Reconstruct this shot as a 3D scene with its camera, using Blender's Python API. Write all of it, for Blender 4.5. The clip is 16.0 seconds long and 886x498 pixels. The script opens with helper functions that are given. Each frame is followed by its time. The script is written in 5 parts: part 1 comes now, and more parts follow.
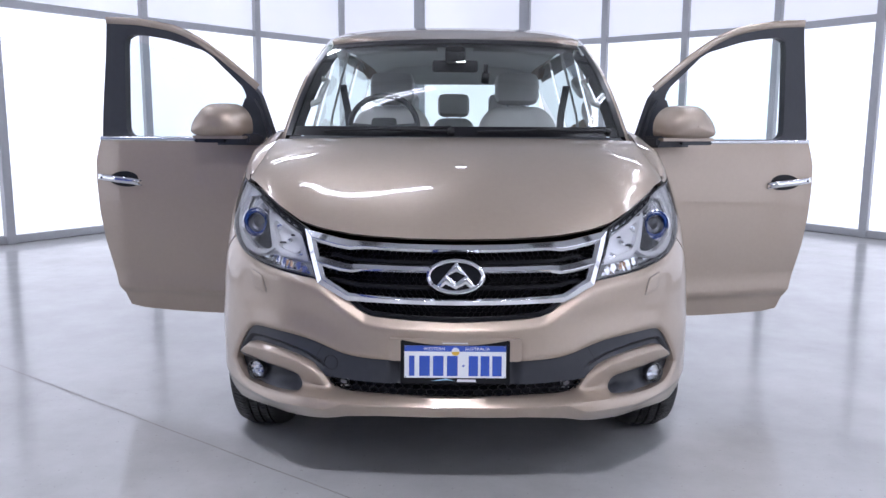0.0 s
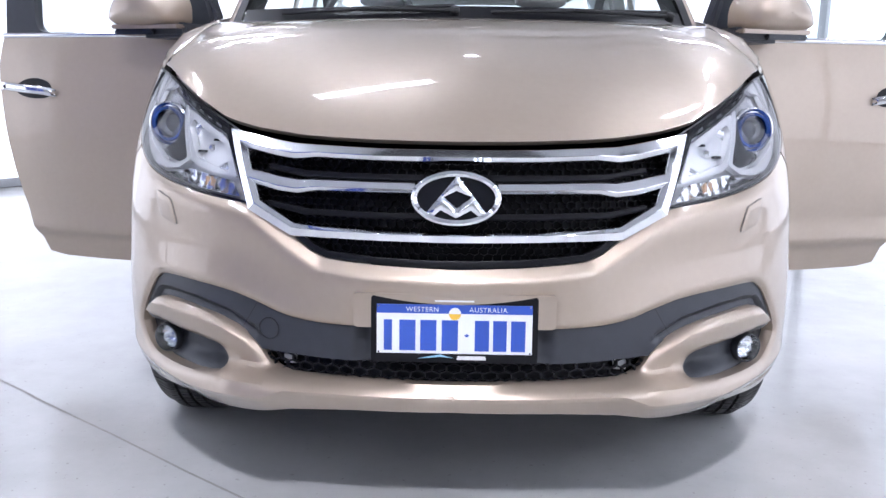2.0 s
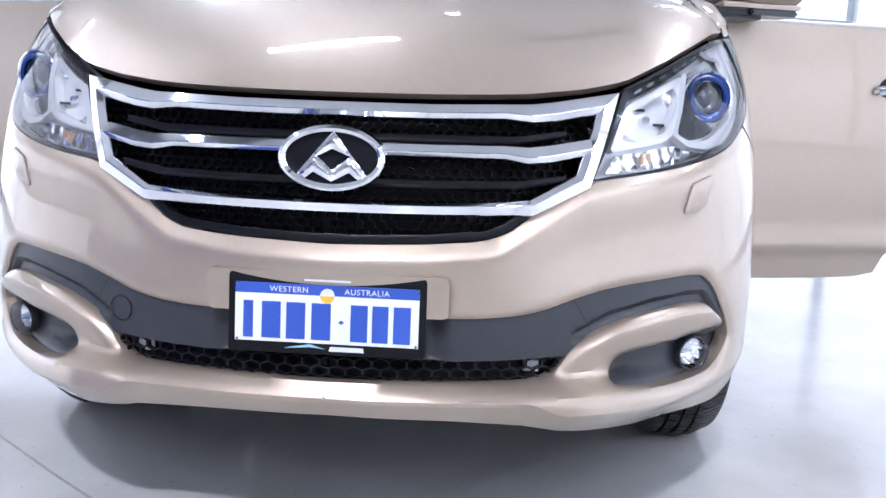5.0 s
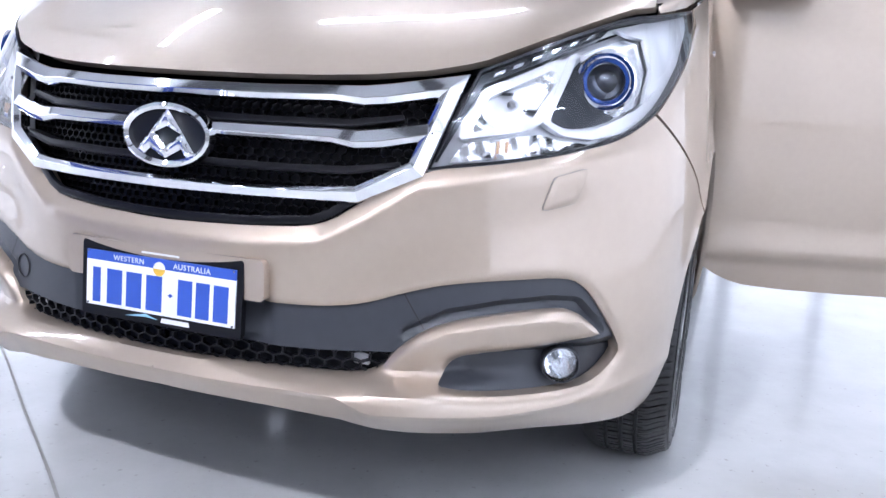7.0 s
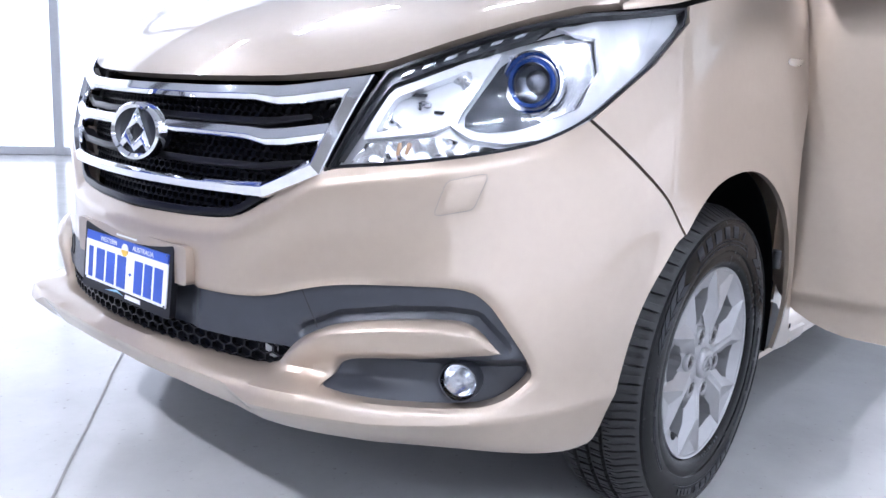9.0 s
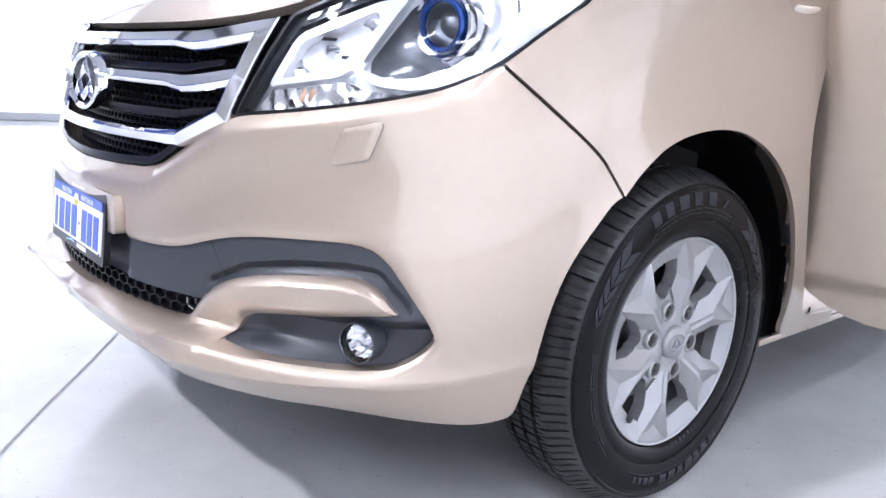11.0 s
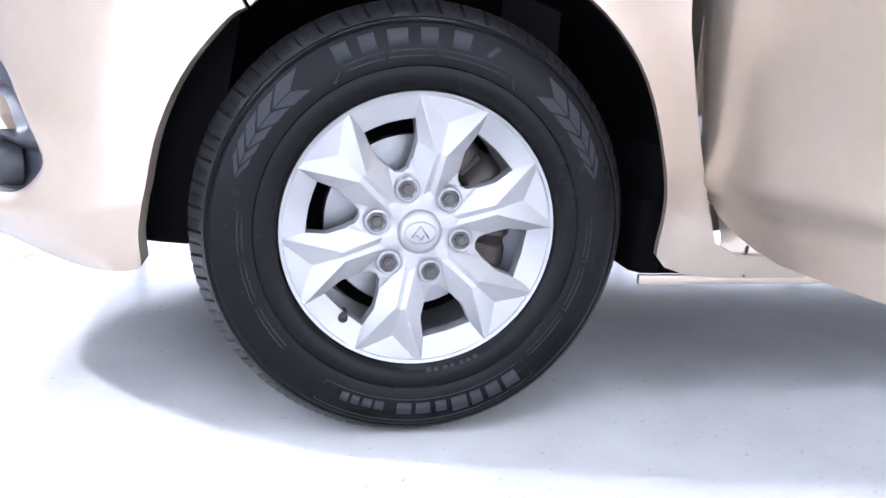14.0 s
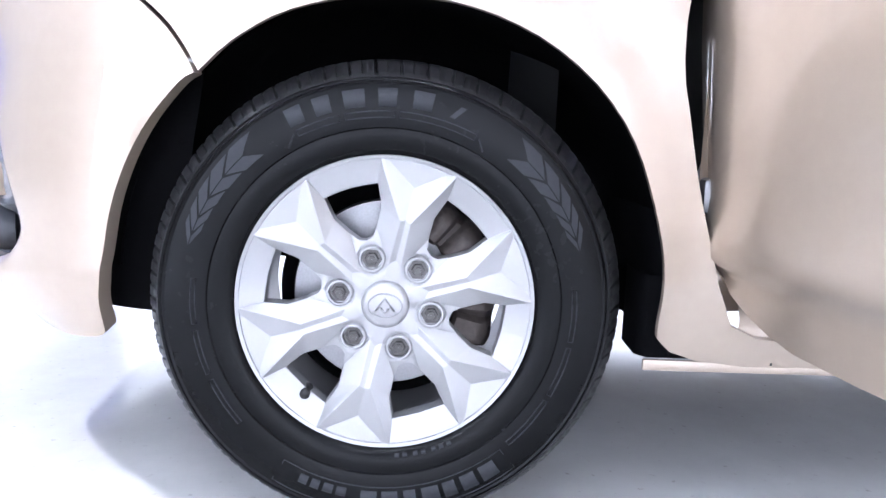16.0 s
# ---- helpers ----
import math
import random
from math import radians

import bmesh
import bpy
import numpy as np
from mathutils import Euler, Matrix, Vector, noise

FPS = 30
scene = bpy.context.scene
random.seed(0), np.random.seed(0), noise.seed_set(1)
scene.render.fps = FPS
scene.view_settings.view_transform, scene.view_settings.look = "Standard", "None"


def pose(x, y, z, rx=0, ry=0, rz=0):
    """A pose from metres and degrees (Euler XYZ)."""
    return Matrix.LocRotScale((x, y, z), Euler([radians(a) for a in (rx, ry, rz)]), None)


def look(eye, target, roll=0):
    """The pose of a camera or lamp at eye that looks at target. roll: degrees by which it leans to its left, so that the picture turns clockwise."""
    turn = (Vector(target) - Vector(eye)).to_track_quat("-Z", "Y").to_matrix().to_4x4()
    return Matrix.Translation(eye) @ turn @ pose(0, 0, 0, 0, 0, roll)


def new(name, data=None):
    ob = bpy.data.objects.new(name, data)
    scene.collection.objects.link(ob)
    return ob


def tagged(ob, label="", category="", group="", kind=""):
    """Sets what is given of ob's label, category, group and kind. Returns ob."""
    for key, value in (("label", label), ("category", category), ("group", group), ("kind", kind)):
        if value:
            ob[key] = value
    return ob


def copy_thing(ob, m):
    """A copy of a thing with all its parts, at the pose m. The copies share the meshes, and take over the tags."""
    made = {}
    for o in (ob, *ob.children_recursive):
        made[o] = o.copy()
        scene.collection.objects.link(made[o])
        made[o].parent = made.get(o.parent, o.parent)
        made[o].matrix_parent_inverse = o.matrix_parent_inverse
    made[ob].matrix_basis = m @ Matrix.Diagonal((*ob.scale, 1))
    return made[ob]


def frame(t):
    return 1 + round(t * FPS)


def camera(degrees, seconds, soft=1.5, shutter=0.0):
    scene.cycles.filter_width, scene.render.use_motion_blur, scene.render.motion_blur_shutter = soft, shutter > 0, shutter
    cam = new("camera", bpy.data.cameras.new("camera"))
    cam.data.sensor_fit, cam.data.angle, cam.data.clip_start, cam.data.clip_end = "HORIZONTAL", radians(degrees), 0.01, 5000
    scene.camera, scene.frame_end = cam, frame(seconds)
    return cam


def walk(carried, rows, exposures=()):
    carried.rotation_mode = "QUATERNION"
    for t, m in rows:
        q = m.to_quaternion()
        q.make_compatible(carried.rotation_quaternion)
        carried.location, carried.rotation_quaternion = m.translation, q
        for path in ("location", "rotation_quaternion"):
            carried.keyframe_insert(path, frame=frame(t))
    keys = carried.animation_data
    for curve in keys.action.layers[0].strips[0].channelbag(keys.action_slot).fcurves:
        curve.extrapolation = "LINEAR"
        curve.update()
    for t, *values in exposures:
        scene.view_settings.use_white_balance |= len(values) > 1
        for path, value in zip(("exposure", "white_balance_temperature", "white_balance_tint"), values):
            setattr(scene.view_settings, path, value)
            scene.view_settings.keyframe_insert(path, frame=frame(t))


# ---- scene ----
cam = camera(58.4, 16.0)
PATH = [
    (0, (-0.019, -2.692, 1.373), (-0.038, -0.716, 1.062), 0.3),
    (0.5, (0.003, -2.497, 1.32), (-0.013, -0.526, 0.983), 0.6),
    (1, (0.046, -2.261, 1.244), (0.016, -0.296, 0.874), 0.9),
    (1.5, (0.025, -1.99, 1.157), (-0.013, -0.031, 0.752), 0.8),
    (2, (0.014, -1.751, 1.095), (-0.033, 0.207, 0.694), 0.6),
    (2.5, (0.054, -1.577, 1.04), (0.012, 0.381, 0.638), 0.7),
    (3, (0.042, -1.469, 1.006), (0.026, 0.49, 0.607), 1.0),
    (5.5, (0.453, -1.461, 0.958), (0.254, 0.496, 0.595), 2.7),
    (6, (0.624, -1.381, 0.958), (0.3, 0.553, 0.568), 3.0),
    (6.5, (0.805, -1.279, 0.976), (0.331, 0.616, 0.549), 3.0),
    (7, (1.03, -1.245, 0.991), (0.38, 0.596, 0.558), 2.9),
    (7.5, (1.236, -1.172, 0.992), (0.399, 0.594, 0.566), 2.7),
    (8, (1.383, -1.017, 0.995), (0.386, 0.667, 0.579), 2.9),
    (8.5, (1.546, -0.918, 0.98), (0.393, 0.667, 0.581), 3.0),
    (11, (1.867, -0.505, 0.929), (0.384, 0.756, 0.469), 3.1),
    (11.5, (2.047, -0.35, 0.844), (0.531, 0.861, 0.36), 2.9),
    (12, (2.133, -0.165, 0.749), (0.557, 0.966, 0.261), 2.2),
    (12.5, (2.174, 0.058, 0.713), (0.525, 1.069, 0.205), 2.3),
    (13, (2.273, 0.276, 0.688), (0.543, 1.147, 0.19), 2.3),
    (13.5, (2.312, 0.482, 0.663), (0.496, 1.174, 0.191), 2.4),
    (14, (2.231, 0.698, 0.654), (0.334, 1.122, 0.18), 3.3),
    (14.5, (2.185, 0.834, 0.635), (0.241, 1.042, 0.214), 3.1),
    (15, (2.166, 0.944, 0.595), (0.201, 1.016, 0.229), 2.8),
    (15.5, (2.155, 1.0, 0.57), (0.184, 1.007, 0.231), 2.2),
    (16, (2.164, 0.999, 0.652), (0.191, 1.048, 0.331), 2.2),
]
walk(cam, [(t, look(eye, target, roll)) for t, eye, target, roll in PATH], [(0.0, 0.18, 6130, 20), (1.5, 0.62, 6150, 19), (2.5, 0.88, 6080, 17), (5.5, 0.95, 5950, 17), (7.5, 1.03, 5930, 17), (8.5, 1.07, 5930, 17), (11.0, 1.30, 6100, 18), (12.5, 1.76, 6000, 18), (16.0, 2.14, 5950, 18)])

# ---- world and large lights ----
world = bpy.data.worlds.new("studio_world")
scene.world = world
world.use_nodes = True
world.node_tree.nodes["Background"].inputs[0].default_value = (0.9, 0.95, 1.0, 1)
world.node_tree.nodes["Background"].inputs[1].default_value = 0.25
PANEL_GLOW, TUBE_GLOW, KEY_GLOW = 0.98, 26.0, 800.0


# ---- materials ----
def material(name, colour, rough=0.5, metal=0.0, coat=0.0, coat_rough=0.03, vary=0.0, grain=60.0, bump=0.0, emit=0.0, rough_vary=0.0, spec=0.5):
    """A procedural surface: two scales of tone variation, optional fine relief and clear coat."""
    m = bpy.data.materials.new(name)
    m.use_nodes = True
    nt = m.node_tree
    b = nt.nodes["Principled BSDF"]
    b.inputs["Base Color"].default_value = (*colour, 1)
    b.inputs["Roughness"].default_value = rough
    b.inputs["Metallic"].default_value = metal
    b.inputs["Coat Weight"].default_value = coat
    b.inputs["Coat Roughness"].default_value = coat_rough
    b.inputs["Specular IOR Level"].default_value = spec
    if emit:
        b.inputs["Emission Color"].default_value = (*colour, 1)
        b.inputs["Emission Strength"].default_value = emit
    if vary or bump or rough_vary:
        geo = nt.nodes.new("ShaderNodeNewGeometry")
        fine = nt.nodes.new("ShaderNodeTexNoise")
        fine.inputs["Scale"].default_value = grain
        fine.inputs["Detail"].default_value = 4
        broad = nt.nodes.new("ShaderNodeTexNoise")
        broad.inputs["Scale"].default_value = grain / 18
        broad.inputs["Detail"].default_value = 3
        nt.links.new(geo.outputs["Position"], fine.inputs["Vector"])
        nt.links.new(geo.outputs["Position"], broad.inputs["Vector"])
        both = nt.nodes.new("ShaderNodeMath")
        both.operation = "ADD"
        nt.links.new(fine.outputs["Fac"], both.inputs[0])
        nt.links.new(broad.outputs["Fac"], both.inputs[1])
        if vary:
            tone = nt.nodes.new("ShaderNodeMapRange")
            tone.inputs["From Min"].default_value, tone.inputs["From Max"].default_value = 0.6, 1.4
            tone.inputs["To Min"].default_value, tone.inputs["To Max"].default_value = 1 - vary, 1 + vary
            nt.links.new(both.outputs[0], tone.inputs["Value"])
            mul = nt.nodes.new("ShaderNodeVectorMath")
            mul.operation = "SCALE"
            mul.inputs[0].default_value = colour
            nt.links.new(tone.outputs[0], mul.inputs["Scale"])
            nt.links.new(mul.outputs[0], b.inputs["Base Color"])
        if rough_vary:
            rr = nt.nodes.new("ShaderNodeMapRange")
            rr.inputs["From Min"].default_value, rr.inputs["From Max"].default_value = 0.6, 1.4
            rr.inputs["To Min"].default_value, rr.inputs["To Max"].default_value = max(rough - rough_vary, 0.02), rough + rough_vary
            nt.links.new(both.outputs[0], rr.inputs["Value"])
            nt.links.new(rr.outputs[0], b.inputs["Roughness"])
        if bump:
            bm_node = nt.nodes.new("ShaderNodeBump")
            bm_node.inputs["Strength"].default_value = bump
            bm_node.inputs["Distance"].default_value = 0.002
            nt.links.new(fine.outputs["Fac"], bm_node.inputs["Height"])
            nt.links.new(bm_node.outputs[0], b.inputs["Normal"])
    return m


def clear_glass(name, tint=(1, 1, 1), ior=1.45, rough=0.0):
    """A thin clear pane: see-through, with gloss by its Fresnel."""
    m = bpy.data.materials.new(name)
    m.use_nodes = True
    nt = m.node_tree
    nt.nodes.remove(nt.nodes["Principled BSDF"])
    out = nt.nodes["Material Output"]
    tr = nt.nodes.new("ShaderNodeBsdfTransparent")
    tr.inputs[0].default_value = (*tint, 1)
    gl = nt.nodes.new("ShaderNodeBsdfGlossy")
    gl.inputs["Roughness"].default_value = rough
    fr = nt.nodes.new("ShaderNodeFresnel")
    fr.inputs["IOR"].default_value = ior
    mix = nt.nodes.new("ShaderNodeMixShader")
    nt.links.new(fr.outputs[0], mix.inputs[0])
    nt.links.new(tr.outputs[0], mix.inputs[1])
    nt.links.new(gl.outputs[0], mix.inputs[2])
    nt.links.new(mix.outputs[0], out.inputs["Surface"])
    return m


PAINT = material("champagne_paint", (0.43, 0.350, 0.281), rough=0.40, metal=0.65, coat=1.0, coat_rough=0.018, vary=0.03, grain=900)
TRIM = material("black_plastic", (0.030, 0.033, 0.041), rough=0.42, vary=0.12, grain=700, bump=0.15)
GLOSS_BLACK = material("gloss_black", (0.005, 0.005, 0.007), rough=0.3, vary=0.1, grain=200, spec=0.25)
INSERT = material("grille_insert", (0.005, 0.0055, 0.009), rough=0.38, vary=0.1, grain=200, spec=0.2)
SEAL = material("black_rubber_seal", (0.01, 0.01, 0.011), rough=0.6, vary=0.1, grain=200)
CHROME = material("chrome", (0.86, 0.87, 0.9), rough=0.055, metal=1.0, rough_vary=0.02, grain=40)
DULL_CHROME = material("dull_chrome", (0.72, 0.73, 0.75), rough=0.22, metal=1.0, vary=0.05, grain=60)
REFLECTOR = material("lamp_reflector", (0.90, 0.91, 0.93), rough=0.19, metal=1.0, vary=0.05, grain=80)
LAMP_WHITE = material("lamp_white_bezel", (0.80, 0.81, 0.83), rough=0.16, metal=0.35, vary=0.03, grain=120, coat=.4)
LAMP_DARK = material("lamp_dark_bezel", (0.05, 0.053, 0.06), rough=0.16, metal=0.5, vary=0.1, grain=200)
AMBER = material("amber_reflector", (0.62, 0.40, 0.26), rough=0.2, metal=0.5, vary=0.1, grain=150)
BLUE_RING = material("blue_ring", (0.02, 0.06, 0.24), rough=0.12, metal=0.5, vary=0.1, grain=120)
RUBBER = material("tyre_rubber", (0.0035, 0.0037, 0.0043), rough=0.24, vary=0.1, grain=60, bump=0.0, rough_vary=0.05, spec=0.12)
TREAD = material("tyre_tread_rubber", (0.016, 0.016, 0.017), rough=0.42, vary=0.3, grain=120, bump=0.1, spec=0.4)
RUBBER_MARK = material("tyre_raised_mark", (0.024, 0.0255, 0.030), rough=0.5, vary=0.15, grain=200, spec=0.2)
ALLOY = material("silver_alloy", (0.34, 0.34, 0.345), rough=0.42, metal=0.6, coat=0.2, coat_rough=0.2, vary=0.025, grain=500)
STEEL = material("bare_steel", (0.30, 0.30, 0.31), rough=0.42, metal=1.0, vary=0.12, grain=300, bump=0.1)
IRON = material("rusty_iron", (0.070, 0.058, 0.053), rough=0.6, metal=0.2, vary=0.3, grain=120, bump=0.5)
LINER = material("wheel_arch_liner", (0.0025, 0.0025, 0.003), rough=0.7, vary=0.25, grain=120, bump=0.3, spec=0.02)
DARK_STEEL = material("dark_nut_steel", (0.085, 0.082, 0.08), rough=0.35, metal=0.7, vary=0.15, grain=300)
UNDERBODY = material("underbody", (0.07, 0.07, 0.075), rough=0.8, vary=0.25, grain=60)
PLATE_WHITE = material("plate_white", (0.78, 0.79, 0.80), rough=0.35, vary=0.02, grain=200)
PLATE_BLUE = material("plate_blue", (0.035, 0.09, 0.42), rough=0.35, vary=0.04, grain=200)
YELLOW = material("yellow_badge", (0.75, 0.45, 0.05), rough=0.4, vary=0.05, grain=200)
WHITE_PRINT = material("white_print", (0.75, 0.75, 0.75), rough=0.4, vary=0.03, grain=200)
PALE_BLUE = material("pale_blue_print", (0.30, 0.55, 0.70), rough=0.4, vary=0.05, grain=200)
LEATHER = material("grey_leather", (0.62, 0.615, 0.61), rough=0.55, vary=0.07, grain=180, bump=0.3)
DASH = material("dark_dashboard", (0.07, 0.072, 0.075), rough=0.6, vary=0.1, grain=250, bump=0.3)
LINING = material("pale_headlining", (0.70, 0.70, 0.69), rough=0.85, vary=0.05, grain=150)
CARPET = material("dark_carpet", (0.06, 0.06, 0.062), rough=0.95, vary=0.2, grain=200)
FRAME_GREY = material("grey_aluminium", (0.42, 0.43, 0.45), rough=0.45, metal=0.4, vary=0.06, grain=30)
WALL_WHITE = material("white_wall", (0.8, 0.8, 0.8), rough=0.7, vary=0.03, grain=8)
WALL_BLUE = material("blue_wall", (0.04, 0.07, 0.28), rough=0.6, vary=0.06, grain=8)
WALL_GREY = material("grey_wall", (0.20, 0.195, 0.185), rough=0.75, vary=0.06, grain=8)
BEAM = material("dark_beam", (0.06, 0.06, 0.065), rough=0.6, vary=0.1, grain=10)
CEILING = material("studio_ceiling", (0.50, 0.51, 0.53), rough=0.8, vary=0.05, grain=6)
JOINT = material("floor_joint_filler", (0.27, 0.26, 0.245), rough=0.6, vary=0.2, grain=30)
PANEL = material("glowing_panel", (0.90, 0.945, 1.0), rough=0.6, emit=PANEL_GLOW)
KEY_LAMP = material("bright_spotlight_glass", (0.95, 0.97, 1.0), rough=0.6, emit=KEY_GLOW)
PANEL_UPPER = material("dimmer_panel", (0.90, 0.945, 1.0), rough=0.6, emit=PANEL_GLOW * .62)
for m in (PANEL, PANEL_UPPER):
    # the glow wanders a little over each panel
    nt = m.node_tree
    b = nt.nodes["Principled BSDF"]
    b.inputs["Base Color"].default_value = (0.40, 0.42, 0.45, 1)
    glow = nt.nodes.new("ShaderNodeMapRange")
    glow.inputs["From Min"].default_value, glow.inputs["From Max"].default_value = 0.3, 0.7
    glow.inputs["To Min"].default_value, glow.inputs["To Max"].default_value = b.inputs["Emission Strength"].default_value * .88, b.inputs["Emission Strength"].default_value * 1.08
    cloud = nt.nodes.new("ShaderNodeTexNoise")
    cloud.inputs["Scale"].default_value = 0.7
    spot = nt.nodes.new("ShaderNodeNewGeometry")
    nt.links.new(spot.outputs["Position"], cloud.inputs["Vector"])
    nt.links.new(cloud.outputs["Fac"], glow.inputs["Value"])
    nt.links.new(glow.outputs[0], b.inputs["Emission Strength"])
TUBE = material("lit_tube", (0.88, 0.94, 1.0), rough=0.6, emit=TUBE_GLOW)
GLASS = clear_glass("window_glass", (0.86, 0.93, 0.92))
LAMP_GLASS = clear_glass("lamp_cover", (0.97, 0.98, 1.0))
DARK_GLASS = clear_glass("smoked_lens", (0.66, 0.69, 0.74), ior=1.6)


def floor_material():
    """Sealed grey concrete: clouded tone, small pits, uneven gloss."""
    m = material("sealed_concrete", (0.50, 0.50, 0.495), rough=0.2, spec=0.6)
    nt = m.node_tree
    b = nt.nodes["Principled BSDF"]
    geo = nt.nodes.new("ShaderNodeNewGeometry")
    cloud = nt.nodes.new("ShaderNodeTexNoise")
    cloud.inputs["Scale"].default_value = 1.1
    cloud.inputs["Detail"].default_value = 6
    cloud.inputs["Roughness"].default_value = 0.65
    speck = nt.nodes.new("ShaderNodeTexNoise")
    speck.inputs["Scale"].default_value = 55
    speck.inputs["Detail"].default_value = 3
    ramp = nt.nodes.new("ShaderNodeValToRGB")
    ramp.color_ramp.elements[0].position, ramp.color_ramp.elements[1].position = 0.25, 0.78
    ramp.color_ramp.elements[0].color = (0.40, 0.40, 0.39, 1)
    ramp.color_ramp.elements[1].color = (0.60, 0.60, 0.60, 1)
    dots = nt.nodes.new("ShaderNodeValToRGB")
    dots.color_ramp.elements[0].position, dots.color_ramp.elements[1].position = 0.24, 0.34
    dots.color_ramp.elements[0].color = (0.72, 0.7, 0.68, 1)
    mul = nt.nodes.new("ShaderNodeMix")
    mul.data_type, mul.blend_type = "RGBA", "MULTIPLY"
    mul.inputs["Factor"].default_value = 1.0
    rr = nt.nodes.new("ShaderNodeMapRange")
    rr.inputs["To Min"].default_value, rr.inputs["To Max"].default_value = 0.06, 0.22
    for n in (cloud, speck):
        nt.links.new(geo.outputs["Position"], n.inputs["Vector"])
    nt.links.new(cloud.outputs["Fac"], ramp.inputs[0])
    nt.links.new(speck.outputs["Fac"], dots.inputs[0])
    nt.links.new(ramp.outputs[0], mul.inputs[6])
    nt.links.new(dots.outputs[0], mul.inputs[7])
    nt.links.new(mul.outputs[2], b.inputs["Base Color"])
    nt.links.new(cloud.outputs["Fac"], rr.inputs["Value"])
    nt.links.new(rr.outputs[0], b.inputs["Roughness"])
    bump = nt.nodes.new("ShaderNodeBump")
    bump.inputs["Strength"].default_value, bump.inputs["Distance"].default_value = 0.03, 0.002
    nt.links.new(speck.outputs["Fac"], bump.inputs["Height"])
    nt.links.new(bump.outputs[0], b.inputs["Normal"])
    return m


CONCRETE = floor_material()


# ---- mesh helpers ----
def part(name, bm, mat, parent=None, label="", smooth=True, sharp=0.6):
    """Links a bmesh as one mesh object, under a thing or a part."""
    bmesh.ops.recalc_face_normals(bm, faces=bm.faces) if smooth is None else None
    me = bpy.data.meshes.new(name)
    if smooth:
        for f in bm.faces:
            f.smooth = True
        for e in bm.edges:
            e.smooth = len(e.link_faces) == 2 and e.calc_face_angle(0.0) < sharp
    bm.to_mesh(me)
    bm.free()
    me.materials.append(mat)
    ob = new(name, me)
    if parent:
        ob.parent = parent
    if label:
        tagged(ob, label)
    return ob


def thing(name, label, category, group="", kind="", at=(0, 0, 0)):
    ob = new(name)
    ob.location = at
    return tagged(ob, label, category, group, kind)


def box(bm, lo, hi, bevel=0.0, m=None):
    made = bmesh.ops.create_cube(bm, size=1.0)["verts"]
    c, d = (Vector(lo) + Vector(hi)) / 2, Vector(hi) - Vector(lo)
    for v in made:
        v.co = Vector((v.co.x * d.x, v.co.y * d.y, v.co.z * d.z)) + c
    if bevel:
        edges = list({e for v in made for e in v.link_edges})
        res = bmesh.ops.bevel(bm, geom=edges, offset=bevel, segments=2, affect="EDGES", profile=0.5)
        made = list({v for f in res["faces"] for v in f.verts} | {v for v in made if v.is_valid})
    if m is not None:
        for v in made:
            v.co = m @ v.co
    return made


def tube(bm, points, radius, sides=10, closed=False, radii=None):
    """A round bar along a line of points."""
    pts = [Vector(p) for p in points]
    rings = []
    n = len(pts)
    for i, p in enumerate(pts):
        a = pts[(i - 1) % n] if closed or i else p
        b = pts[(i + 1) % n] if closed or i < n - 1 else p
        d = (b - a).normalized()
        side = d.cross(Vector((0, 0, 1)))
        side = side.normalized() if side.length > 0.05 else d.cross(Vector((1, 0, 0))).normalized()
        up = side.cross(d)
        r = radii[i] if radii else radius
        rings.append([bm.verts.new(p + r * (math.cos(2 * math.pi * k / sides) * side + math.sin(2 * math.pi * k / sides) * up)) for k in range(sides)])
    for i in range(n if closed else n - 1):
        for k in range(sides):
            bm.faces.new((rings[i][k], rings[i][(k + 1) % sides], rings[(i + 1) % n][(k + 1) % sides], rings[(i + 1) % n][k]))
    if not closed:
        bm.faces.new(rings[0][::-1])
        bm.faces.new(rings[-1])


def sheet(bm, rows):
    """A grid of quads through rows of points."""
    vs = [[bm.verts.new(p) for p in row] for row in rows]
    for a, b in zip(vs, vs[1:]):
        for i in range(len(a) - 1):
            quad = [a[i], a[i + 1], b[i + 1], b[i]]
            if len({tuple(round(c, 5) for c in v.co) for v in quad}) == 4:
                bm.faces.new(quad)
            else:
                seen, tri = set(), []
                for v in quad:
                    key = tuple(round(c, 5) for c in v.co)
                    if key not in seen:
                        seen.add(key)
                        tri.append(v)
                if len(tri) == 3:
                    bm.faces.new(tri)
    return vs


def lathe(bm, profile, axis_at, turns=64, bump=None):
    """Turns (radius, x) round the x axis through axis_at = (y, z)."""
    cy, cz = axis_at
    rings = []
    for k in range(turns):
        a = 2 * math.pi * k / turns
        rings.append([bm.verts.new((x, cy + (r + (bump(k, j) if bump else 0)) * math.cos(a), cz + (r + (bump(k, j) if bump else 0)) * math.sin(a))) for j, (r, x) in enumerate(profile)])
    for k in range(turns):
        a, b = rings[k], rings[(k + 1) % turns]
        for j in range(len(profile) - 1):
            bm.faces.new((a[j], a[j + 1], b[j + 1], b[j]))


